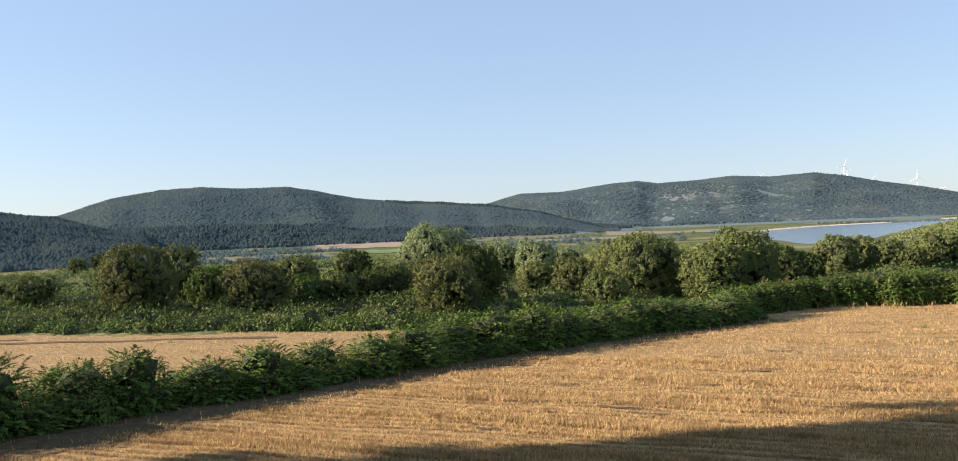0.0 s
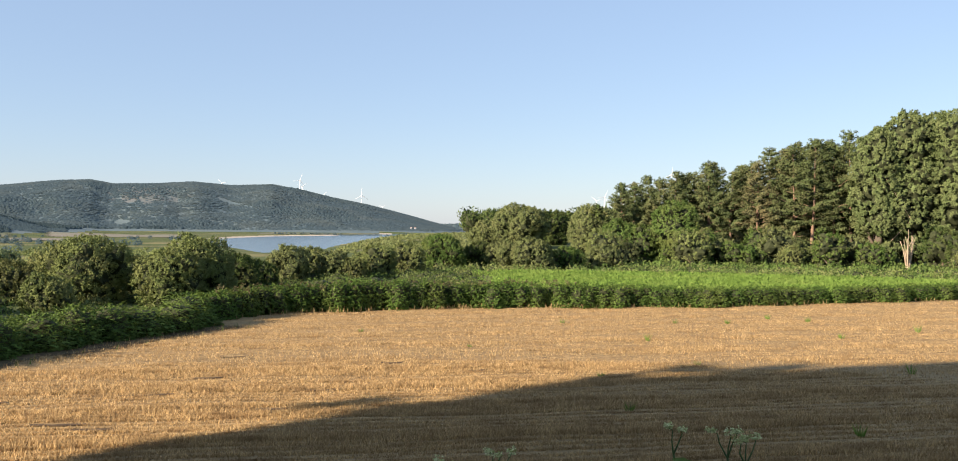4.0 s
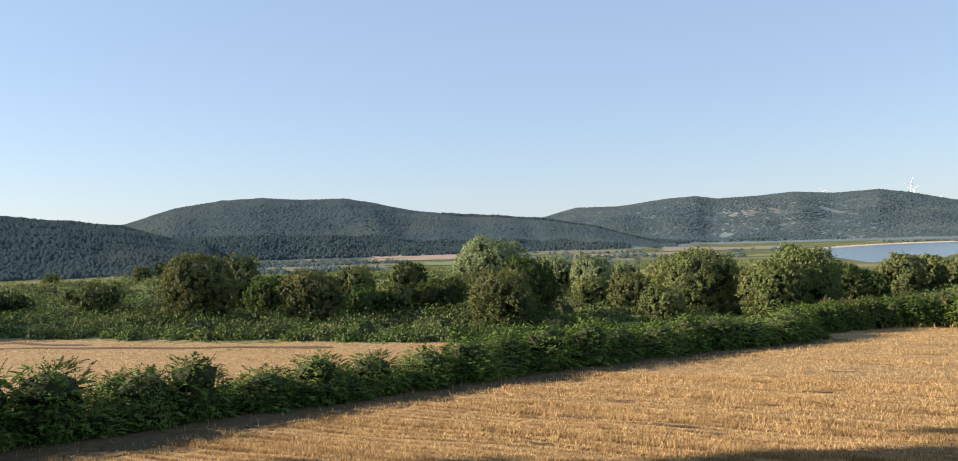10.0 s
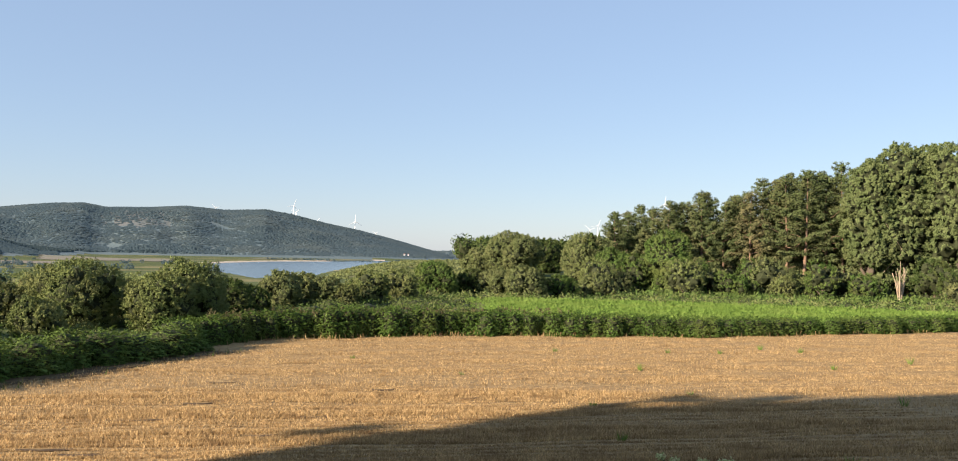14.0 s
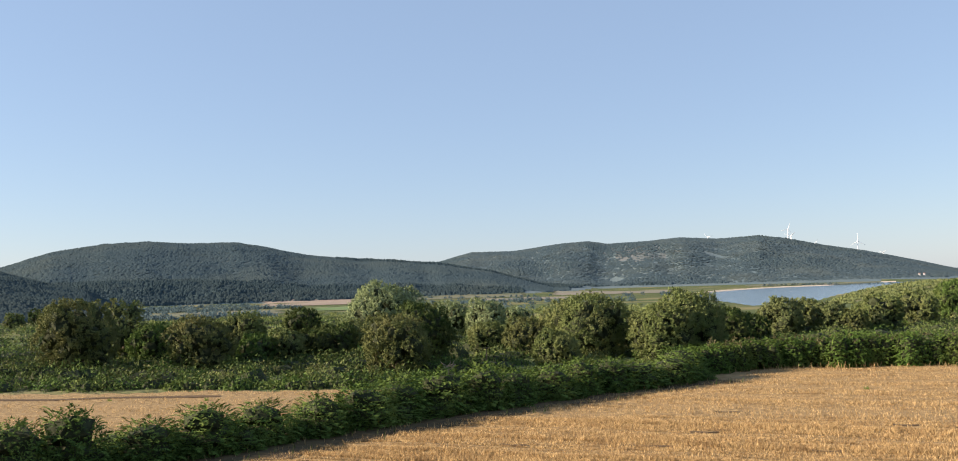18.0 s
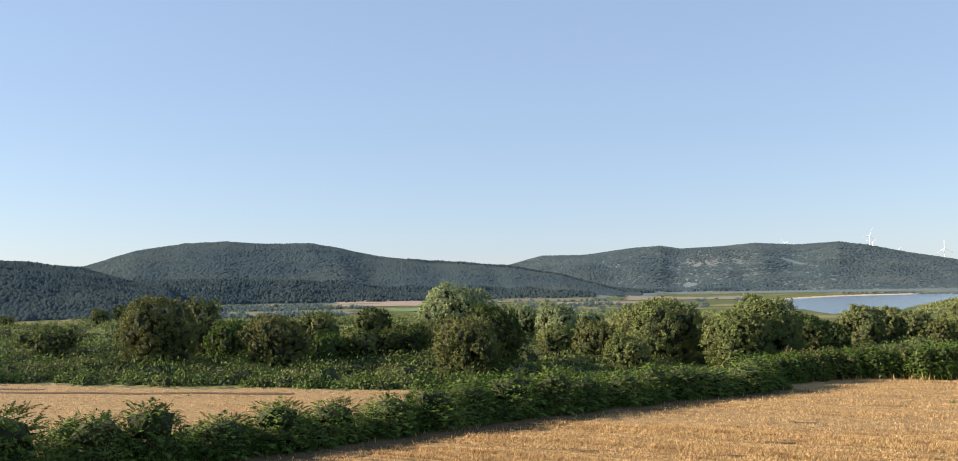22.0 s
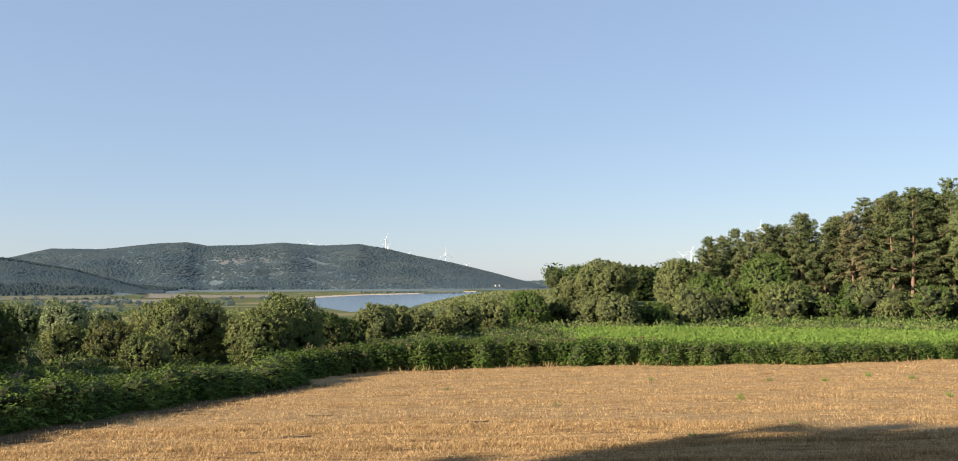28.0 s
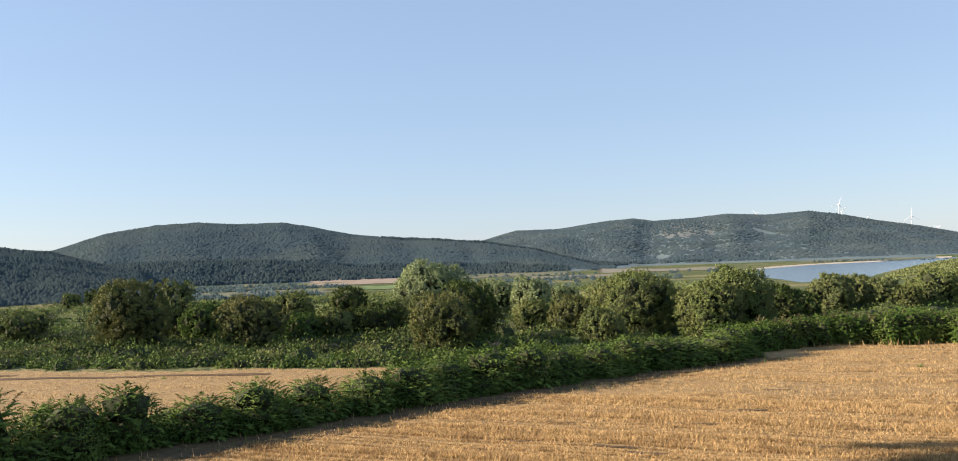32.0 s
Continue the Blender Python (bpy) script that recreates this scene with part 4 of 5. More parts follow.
# brambles and weeds between the stubble strip and the bushes
for m, cnt in ((M_GREEN, 280), (M_OLIVE, 240), (M_DARK, 450), (M_HERB, 120)):
    x, y = scatter(cnt, -4, 68, 38, 92)
    ok = ~inside(STRIP, x, y) & ~inside(FIELD, x, y) & (y > np.interp(x, (-66, -52, -43.6, -30.6, -19, -10, -6, 4), (22, 26, 28.2, 32, 35.5, 44, 49, 52.5)))
    x, y = x[ok], y[ok]
    tufts("brambles", x, y, height(x, y) - 0.1, 105, rng.uniform(0.7, 1.9, len(x)), 0.13, m, "tangled brambles and weeds on rough ground", "undergrowth", 0.62, True)
for m, cnt in ((M_DARK, 70), (M_GREEN, 60), (M_BROWN, 30)):
    x, y = scatter(cnt, 28, 68, 42, 58)
    ok = ~inside(STRIP, x, y) & (y > np.interp(x, (-66, -52, -43.6, -30.6, -19), (23, 27, 29, 33, 36.5)))
    x, y = x[ok], y[ok]
    tufts("brambles", x, y, height(x, y) - 0.1, 120, rng.uniform(0.7, 1.5, len(x)), 0.13, m, "mounds of dark brambles before the bushes", "undergrowth", 1.0, True)
edge = along_line(((-66, 21.5), (-52, 25.3), (-43.6, 27.4), (-30.6, 31.2), (-19, 34.6)), 0.7)
x, y = np.array([q[0] for q in edge]) + rng.normal(size=len(edge)) * 0.5, np.array([q[1] for q in edge]) + rng.uniform(0, 1.4, len(edge))
tufts("brambles", x, y, height(x, y) - 0.1, 110, rng.uniform(0.5, 1.2, len(x)), 0.13, M_GREEN, "green brambles along the stubble strip", "undergrowth", 0.8, True)
for m, cnt in ((M_GREEN, 260), (M_DARK, 200), (M_OLIVE, 160)):
    x, y = scatter(cnt, 36, 72, 62, 150)
    tufts("rough_scrub", x, y, height(x, y) - 0.15, 60, rng.uniform(0.6, 1.9, len(x)), 0.17, m, "tangled green and dark scrub on the flat land", "scrub", 0.7, True)
x, y = scatter(1500, 12, 70, 90, 240)
tufts("rough_scrub", x, y, height(x, y) - 0.05, 18, rng.uniform(0.5, 1.7, len(x)), 0.25, M_OLIVE, "rough olive scrub on the flat land", "scrub", 0.75)
x, y = scatter(600, -36, 4, 99, 116)
ok = y > 60
tufts("rough_scrub", x[ok], y[ok], height(x[ok], y[ok]) - 0.05, 40, rng.uniform(0.6, 1.5, ok.sum()), 0.24, M_GREEN, "green scrub at the foot of the woods", "scrub", 0.9, True)
x, y = scatter(900, 15.5, 66, 240, 520)
tufts("rough_scrub", x, y, height(x, y) - 0.1, 20, rng.uniform(0.8, 2.4, len(x)), 0.6, M_OLIVE, "scattered scrub on the valley floor", "scrub", 0.8)

x, y = scatter(900, -8, 5, 150, 340)
tufts("rough_scrub", x, y, height(x, y) - 0.1, 20, rng.uniform(0.5, 1.3, len(x)), 0.4, M_HAZEOLIVE, "grey-green scrub on the bank before the lake", "scrub", 0.7)

# shrubs along the foot of the pine wood
for k in range(34):
    a = -12.6 - k * 0.68
    mat = (M_GREEN, M_OLIVE, M_GREEN, M_DARK, M_HAZEOLIVE)[int(rng.integers(0, 5))]
    if abs(a + 29.95) < 1.3:
        continue
    bush("shrub", a + rng.normal() * 0.2, 110 + rng.uniform(-4, 4), rng.uniform(2.4, 5.4), rng.uniform(1.6, 2.7), mat, "leafy shrub at the foot of the pine wood", 1800, 0.24, "bush", "shrubs along the wood", n=7)


# ---- far woods ----
def woods(name, spots, tall, wide, mat, label, rows=((1.0, 0.08), (0.72, 0.58)), sides=5):
    """Far trees, each a small uneven pointed crown."""
    n, k_ = len(spots), len(rows)
    stand_ = np.sin(spots[:, 0] * 0.11 + 1.7 * np.sin(spots[:, 1] * 0.05)) * np.sin(spots[:, 1] * 0.09 + 1.3 * np.sin(spots[:, 0] * 0.043))
    h = tall * rng.uniform(0.6, 1.15, n) * (1 + 0.3 * stand_)
    w = wide * rng.uniform(0.75, 1.25, n)
    lean = rng.normal(size=(n, 2)) * 0.06 * h[:, None]
    per = k_ * sides + 1
    v = np.zeros((n, per, 3))
    t0 = rng.uniform(0, 6.28, n)
    for k in range(sides):
        q = t0 + 2 * math.pi * k / sides
        for row, (rad, up) in enumerate(rows):
            rr = w * rad * rng.uniform(0.75, 1.2, n)
            v[:, row * sides + k] = np.stack([rr * np.cos(q), rr * np.sin(q), h * up * rng.uniform(0.85, 1.15, n)], 1)
    v[:, -1] = np.stack([lean[:, 0], lean[:, 1], h], 1)
    v += spots[:, None, :]
    f = []
    for k in range(sides):
        j = (k + 1) % sides
        for row in range(k_ - 1):
            a, b = row * sides, (row + 1) * sides
            f += [(a + k, a + j, b + j), (a + k, b + j, b + k)]
        f.append(((k_ - 1) * sides + k, (k_ - 1) * sides + j, per - 1))
    f = (np.array(f)[None] + (np.arange(n) * per)[:, None, None]).reshape(-1, 3)
    me = bpy.data.meshes.new(name)
    me.vertices.add(n * per)
    me.vertices.foreach_set("co", v.astype(np.float32).ravel())
    me.loops.add(f.size)
    me.loops.foreach_set("vertex_index", f.astype(np.int32).ravel())
    me.polygons.add(len(f))
    me.polygons.foreach_set("loop_start", np.arange(0, f.size, 3, dtype=np.int32))
    me.update(calc_edges=True)
    me.shade_smooth()
    me.materials.append(mat)
    return tagged(new(name, me), label, "woods", kind="stuff")


def hill_spots(n, a0, a1, r0, r1, above, gaps=0.0):
    a, r = rng.uniform(a0, a1, n), rng.uniform(r0, r1, n)
    x, y = -r * np.sin(np.radians(a)), r * np.cos(np.radians(a))
    z = height(x, y)
    hole = np.sin(x * 0.011 + 1.3 * np.sin(y * 0.006)) * np.sin(y * 0.009 + x * 0.004)
    ok = (z > above) & (hole > -1 + gaps)
    ok &= ~(bare_heath(a, r) & (gaps > 0) & (rng.random(n) < 0.62))
    return np.stack([x, y, z - 0.5], 1)[ok]


ONE = ((1.0, 0.1),)
woods("conifer_woods", hill_spots(38000, 46, 80, 480, 800, -7.5), 2.6, 2.7, M_HAZENEARWOODS, "dark conifer plantation on the near hillside", ONE, 5)
woods("conifer_woods", hill_spots(52000, 21, 62, 1180, 1640, -6), 2.3, 3.8, M_HAZEWOODS, "dense conifer woods over the long hill", ONE, 5)
woods("conifer_woods", hill_spots(17000, 24, 62, 940, 1190, -6.5), 3.8, 3.2, M_HAZENEARWOODS, "dark conifer woods on the foot of the long hill", ONE, 4)
woods("mixed_woods", hill_spots(16000, 15, 36, 1480, 1850, -4), 4.2, 4.2, M_HAZENEARWOODS, "dark conifer woods at the foot of the lake hill", ONE, 4)
woods("mixed_woods", hill_spots(52000, -4, 38, 1780, 2760, -3, 0.02), 2.3, 5.6, M_HAZEWOODS2, "patchy woods and heath over the lake hill", ONE, 5)
woods("mixed_woods", hill_spots(4000, -45, 3, 3000, 3600, -5), 7, 8, M_HAZEWOODS2, "low wooded ridge far beyond the lake", ONE)
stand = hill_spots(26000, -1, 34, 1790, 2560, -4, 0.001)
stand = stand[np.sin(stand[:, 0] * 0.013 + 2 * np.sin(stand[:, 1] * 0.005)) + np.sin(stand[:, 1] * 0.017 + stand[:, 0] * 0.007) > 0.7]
woods("conifer_woods", stand, 3.8, 4.6, M_HAZEWOODS, "dark stands of conifers on the lake hill", ONE, 5)
x, y = scatter(420, -14, -3.2, 310, 480)
tufts("broadleaf_woods", x, y, height(x, y) + rng.uniform(2, 6, len(x)), 60, rng.uniform(2.6, 4.4, len(x)), 0.95, M_DARK, "dense woods behind the meadow trees", "woods", 1.1, True)
x, y = scatter(420, -42, -11.5, 140, 200)
tufts("broadleaf_woods", x, y, height(x, y) + rng.uniform(0, 6, len(x)), 60, rng.uniform(1.6, 3.0, len(x)), 0.7, M_DARK, "dark depth of the pine wood", "woods", 1.2, True)
# rows of trees on the valley floor
spots = []
for a0, a1, r in ((38.2, 50, 700), (41.5, 50, 850), (30, 36, 1090), (-1, 9, 1490), (40, 49, 480)):
    k = 150
    a, rr = np.linspace(a0, a1, k) + rng.normal(size=k) * 0.1, r * (1 + 0.02 * np.sin(np.linspace(0, 9, k))) + rng.normal(size=k) * r * 0.012
    ok = rng.random(k) < 0.75
    x, y = -rr * np.sin(np.radians(a)), rr * np.cos(np.radians(a))
    spots.append(np.stack([x, y, height(x, y) - 0.2], 1)[ok])
x, y = scatter(700, 14, 50, 420, 1000)
ok = (np.sin(x * 0.021 + 1.5 * np.sin(y * 0.012)) + np.sin(y * 0.026 + x * 0.008) > 0.55) & ((np.hypot(x, y) < 760) | (np.degrees(np.arctan2(-x, y)) < 33))
spots.append(np.stack([x, y, height(x, y) - 0.2], 1)[ok])
spots = np.concatenate(spots)
tufts("field_trees", spots[:, 0], spots[:, 1], spots[:, 2], 22, rng.uniform(1.6, 3.4, len(spots)), 1.2, M_HAZENEARWOODS, "rows of trees between valley fields", "trees", 1.3)

# ---- wind turbines ----
def turbine(turn, r, hub_deg, blade, spin, yaw):
    x, y = polar(turn, r)
    g = hz(x, y) - 0.3
    hub = EYE[2] + r * math.tan(radians(hub_deg))
    ob = thing("wind_turbine", (x, y, g), "white three-bladed wind turbine on the hill crest", "turbine", "turbines on the hills")
    tall = hub - g
    v, f = tube([(0, 0, 0), (0, 0, tall * 0.5), (0, 0, tall)], [1.5, 1.2, 0.9], 10)
    part("tower", mesh_of("tower", v, f, M_WHITE, True), ob)
    rot = Matrix.Rotation(radians(turn + yaw), 4, "Z")
    bm = bmesh.new()
    bmesh.ops.create_cube(bm, size=1, matrix=Matrix.Translation((0, 1.5, tall + 0.6)) @ Matrix.Diagonal((2.6, 7, 2.8, 1)))
    bmesh.ops.bevel(bm, geom=list(bm.edges), offset=0.5, segments=2, affect="EDGES")
    bm.transform(rot)
    me = bpy.data.meshes.new("nacelle")
    bm.to_mesh(me)
    bm.free()
    me.materials.append(M_WHITE)
    part("nacelle", me, ob)
    v, f = tube([rot.to_3x3() @ Vector((0, yy, tall + 0.6)) for yy in (-4.2, -3.4, -2.0)], [0.5, 1.3, 1.5], 8)
    nose = part("hub", mesh_of("hub", v, f, M_WHITE, True), ob)
    for k in range(3):
        q = radians(spin + 120 * k)
        d = np.array((math.sin(q), 0, math.cos(q)))
        v, f = tube([np.array((0, -2.6, tall + 0.6)) + d * blade * s for s in (0, 0.12, 0.3, 0.7, 1)], [0.6, 0.9, 0.8, 0.5, 0.25], 6)
        v = [rot.to_3x3() @ Vector(p) for p in v]
        part("blade", mesh_of("blade", v, f, M_WHITE, True), nose)
    return ob


for args in ((7.45, 2900, 2.9, 24, 20, 20), (7.3, 3050, 2.5, 20, 50, 10), (12.2, 3000, 2.62, 16, 75, -10), (5.95, 3050, 1.98, 18, 40, 0), (3.55, 2900, 2.0, 25, 0, 15),
             (-12.1, 3450, 2.05, 30, 25, 30), (-11.6, 3520, 1.8, 28, 70, 10), (-16.3, 3450, 3.5, 30, 5, 20), (2.2, 3000, 1.28, 12, 55, 0)):
    turbine(*args)


# ---- stubble ----
CLODS = ((21.5, 21.5, 1.1), (19.6, 20.8, 0.8), (16.5, 24.5, 1.3), (13, 27, 0.9), (25, 25, 0.7), (22, 29, 0.6), (-4, 27.5, 0.5), (9, 22, 0.8), (30, 19.6, 0.7), (6, 24.5, 1.0), (27.5, 22.5, 0.9), (11.5, 31, 0.8), (1.5, 29, 0.7))
SOIL_LINES = (((-47, 21.2), (-27.5, 29.4)), ((-50, 22.8), (-40, 25.6)))


def bare_spot(x, y):
    """Where no stalks stand: bare patches and soil lines."""
    out = np.zeros(x.shape, bool)
    for a, r, l in CLODS:
        px, py = polar(a, r)
        out |= ((x - px) / (0.55 * l)) ** 2 + ((y - py) / 0.13) ** 2 < 1
    for (ax, ay), (bx, by) in SOIL_LINES:
        t = np.clip(((x - ax) * (bx - ax) + (y - ay) * (by - ay)) / ((bx - ax) ** 2 + (by - ay) ** 2), 0, 1)
        out |= np.hypot(x - ax - t * (bx - ax), y - ay - t * (by - ay)) < 0.34
    return out


def stubble(name, poly, n, a0, a1, r0, r1, label, foot=True):
    """Cut stalks in drilled rows, each a leaning bunch of straw."""
    a = rng.uniform(a0, a1, n)
    r = rng.uniform(r0 ** 0.5, r1 ** 0.5, n) ** 2
    x, y = -r * np.sin(np.radians(a)), r * np.cos(np.radians(a))
    # gather into rows running across the field
    u, w = x * 0.993 + y * 0.12, y * 0.993 - x * 0.12
    w = np.round(w / 0.4) * 0.4 + rng.normal(size=n) * 0.07
    x, y = u * 0.993 - w * 0.12, w * 0.993 + u * 0.12
    ok = inside(poly, x, y) & ((x > np.interp(y, [q[1] for q in LEFT_HEDGE], [q[0] for q in LEFT_HEDGE]) + np.interp(y, (10, 18, 30), (3.6, 3.1, 2.3)) + 0.2 * np.sin(y * 1.7) + rng.exponential(0.45, n)) | (not foot)) & (np.mod(w + 0.25 * np.sin(u * 0.21), 1.15) > 0.08)
    ok &= ~bare_spot(x, y)
    x, y, w, u = x[ok], y[ok], w[ok], u[ok]
    n = len(x)
    thin = 0.82 + 0.3 * np.sin(w * 2.1 + 0.4 * np.sin(u * 0.3)) + 0.1 * np.sin(u * 0.8 + w * 0.7)
    cell = np.floor(u / 0.22).astype(np.int64) * 7919 + np.round(w / 0.4).astype(np.int64) * 104729
    patch = ((cell * 2654435761) % 1000) / 1000.0
    h = rng.uniform(0.11, 0.23, n) * np.clip(thin, 0.6, 1.15) * (0.78 + 0.3 * patch) * (0.88 + 0.15 * np.sin(w * 5.46 + 1.37 * np.sin(u * 0.21)))
    p = np.stack([x, y, height(x, y) + 0.03 + tilth(x, y)], 1)
    along = np.stack([rng.normal(size=n) * 0.6, rng.normal(size=n) * 0.6, np.ones(n)], 1)
    across = np.stack([rng.normal(size=n), rng.normal(size=n) * 0.4, np.zeros(n)], 1)
    return tagged(new(name, leaves_mesh(name, p, along, across, h * np.maximum(0.62, 1.2 - 0.015 * np.hypot(x, y)), 0.012 + 0.00035 * np.hypot(x, y), M_STRAW)), label, "stubble", kind="stuff")


stubble("stubble", FIELD, 300000, -36, 64, 15, 60, "golden cut straw stalks in long rows")
stubble("stubble", FIELD, 430000, -34, 62, 15, 30, "golden cut straw stalks in the near rows")
stubble("stubble", FIELD, 190000, -36, 28, 32, 66, "fine golden stubble towards the far hedge")
stubble("stubble_strip", STRIP, 70000, 34, 68, 22, 62, "golden cut straw stalks behind the hedge", False)

# dry grass at the foot of the far hedge
x, y = [], []
for px, py, w in along_line(((-8.6, 42.6), (-6.6, 45.4), (3.4, 49.0), (17.5, 50.0), (34, 55.6)), 0.025):
    if rng.random() < 0.35 + 0.5 * (math.sin(px * 0.9) > 0.2) * (px < 14):
        x.append(px + rng.normal() * 0.25)
        y.append(py + rng.normal() * 0.25)
x, y = np.array(x), np.array(y)
k = len(x)
along = np.stack([rng.normal(size=k) * 0.25, rng.normal(size=k) * 0.25, np.ones(k)], 1)
tagged(new("dry_grass", quads_mesh("dry_grass", blades(np.stack([x, y, height(x, y)], 1), along, rng.normal(size=(k, 3)) * (1, 1, 0), rng.uniform(0.1, 0.42, k), 0.025), M_HAY)), "pale dry grass along the hedge foot", "grass", kind="stuff")

# brown seed heads standing above the far hedge
x, y = [], []
for px, py, w in along_line(((-9.6, 42.6), (-7.4, 46.2), (3.4, 49.9), (9, 50.3)), 0.12):
    x.append(px + rng.normal() * 0.3)
    y.append(py + rng.normal() * 0.3)
x, y = np.array(x), np.array(y)
tufts("seed_heads", x, y, height(x, y) + rng.uniform(1.2, 1.5, len(x)), 4, 0.1, 0.1, M_SEED, "brown seed heads above the hedge", "seed heads", 1.4)

# weedy margins at the foot of the hedges, darkened and widened to stand for the hedge shadow
def margin(name, rows, wide, label):
    v, f = [], []
    pts = along_line(rows, 0.5)
    for k, (px, py, w) in enumerate(pts):
        out = wide * float(np.interp(py, (10, 18, 30), (2.4, 2.1, 1.6))) * (1 + 0.1 * math.sin(k * 0.4) + rng.uniform(-0.12, 0.12))
        for s in (-0.5, 0.1, 0.5, 0.9, out * 0.7, out):
            qx, qy = px + math.sin(w) * s, py - math.cos(w) * s
            v.append((qx, qy, hz(qx, qy) + 0.06 + float(tilth(qx, qy))))
        if k:
            f += [(6 * k - 6 + c, 6 * k - 5 + c, 6 * k + 1 + c, 6 * k + c) for c in range(5)]
    tagged(new(name, mesh_of(name, v, f, M_SHADEMARGIN)), label, "margin", kind="structure")
    x, y = [], []
    for px, py, w in along_line(rows, 0.012):
        s = rng.uniform(0.3, wide * 2.0)
        x.append(px + math.sin(w) * s)
        y.append(py - math.cos(w) * s)
    x, y = np.array(x), np.array(y)
    k = len(x)
    al = np.stack([rng.normal(size=k) * 0.3, rng.normal(size=k) * 0.3, np.ones(k)], 1)
    for part_, m, h in ((0, M_HAY, 0.2), (1, M_FERN, 0.35)):
        sel = rng.random(k) < (0.3, 0.08)[part_]
        tagged(new("margin_grass", leaves_mesh("margin_grass", np.stack([x, y, height(x, y) + 0.05], 1)[sel], al[sel], rng.normal(size=(sel.sum(), 3)) * (1, 1, 0), h * rng.uniform(0.3, 1.0, sel.sum()), 0.03, m)),
               "sparse dry and green grass at the hedge foot", "grass", kind="stuff")


margin("hedge_margin", LEFT_HEDGE, 1.75, "weedy soil at the hedge foot, darkened to stand for hedge shadow")

# dark soil lines and bare patches in the stubble
def soil_strip(points, wide, label):
    v, f = [], []
    for k, (px, py) in enumerate(points):
        qx, qy = points[min(k + 1, len(points) - 1)]
        ox, oy = points[max(k - 1, 0)]
        d = unit(np.array((qx - ox, qy - oy)))
        wv = wide * rng.uniform(0.6, 1.2)
        for s in (-1, 1):
            v.append((px - d[1] * s * wv / 2, py + d[0] * s * wv / 2, hz(px, py) + 0.06 + float(tilth(px - d[1] * s * wv / 2, py + d[0] * s * wv / 2))))
        if k:
            f.append((2 * k - 2, 2 * k - 1, 2 * k + 1, 2 * k))
    return tagged(new("soil_mark", mesh_of("soil_mark", v, f, M_SOIL)), label, "track", kind="structure")


def line_of(a, b, n=24, wave=0.15):
    return [(a[0] + (b[0] - a[0]) * k / n + wave * math.sin(k * 1.3), a[1] + (b[1] - a[1]) * k / n + wave * math.cos(k * 0.9)) for k in range(n + 1)]


for (a, b), wide in zip(SOIL_LINES, (0.6, 0.5)):
    soil_strip(line_of(a, b, 24, 0.08), wide, "dark bare-soil line along the stubble strip")
for a, r, l in CLODS:
    x, y = polar(a, r)
    soil_strip(line_of((x - l / 2, y - 0.1), (x + l / 2, y + 0.1), 6, 0.06), 0.18, "bare dark soil patch in the stubble")

# ---- unseen trees added behind the viewpoint, which shade the near field and block sky light ----
rng = np.random.default_rng(21)


def shade_tree(turn, r, rows, label):
    """A tall dense tree; rows: height and radius of its crown's tiers."""
    x, y = polar(turn, r)
    ob = thing("shade_tree", (x, y, hz(x, y) - 0.03), label, "tree", "trees on the bank")
    part("trunk", limb_mesh("trunk", (0, 0, 0), (0.3, 0, rows[-1][0]), 0.55, 0.15, M_BARK, 0.03), ob)
    ms = []
    for z, q in rows:
        ms.append(((0, 0, z), q * 0.8))
        ms += [((0.5 * q * math.cos(w), 0.5 * q * math.sin(w), z + rng.normal() * 0.4), q * 0.5) for w in rng.uniform(0, 0.7) + np.arange(0, 6.28, 0.52)]
    for k in range(4):
        part("limb", limb_mesh("limb", (0, 0, rows[0][0] * 0.5), ms[2 + 2 * k][0], 0.2, 0.08, M_BARK), ob)
    part("crown", leaf_mass("crown", ms, 14000, 0.4, M_GREEN, 0.35, 0.97), ob)
    return ob


# crown tiers shaped to throw the field's shadow edge where it is wanted
shade_tree(99.5, 37, ((6, 5.0), (8, 5.2), (10, 5.4), (12, 6.0), (14, 6.8), (16, 7.8), (18, 8.7), (20, 7.8), (22, 6.2), (24.5, 5.0), (27.5, 3.8)), "unseen tall tree shaped to cast the near shadow edge")
shade_tree(113, 37, ((4, 6.5), (9, 7.5), (14, 8), (19, 8), (24, 7), (28, 5)), "unseen dense tree added to shade the near field")
# ring of unseen trees added to hold back sky light from behind
for a, r, k in ((127, 31, 1.0), (141, 27, 0.95), (156, 25, 1.0), (172, 24, 0.92), (-172, 24, 1.0), (-156, 25, 0.95), (-140, 27, 1.0), (-125, 31, 0.92)):
    shade_tree(a, r, ((4 * k, 6.5), (9 * k, 7.5), (14 * k, 7.6), (19 * k, 7.4), (24 * k, 6.4), (28 * k, 4.6)), "unseen dense tree added to shade the near field")

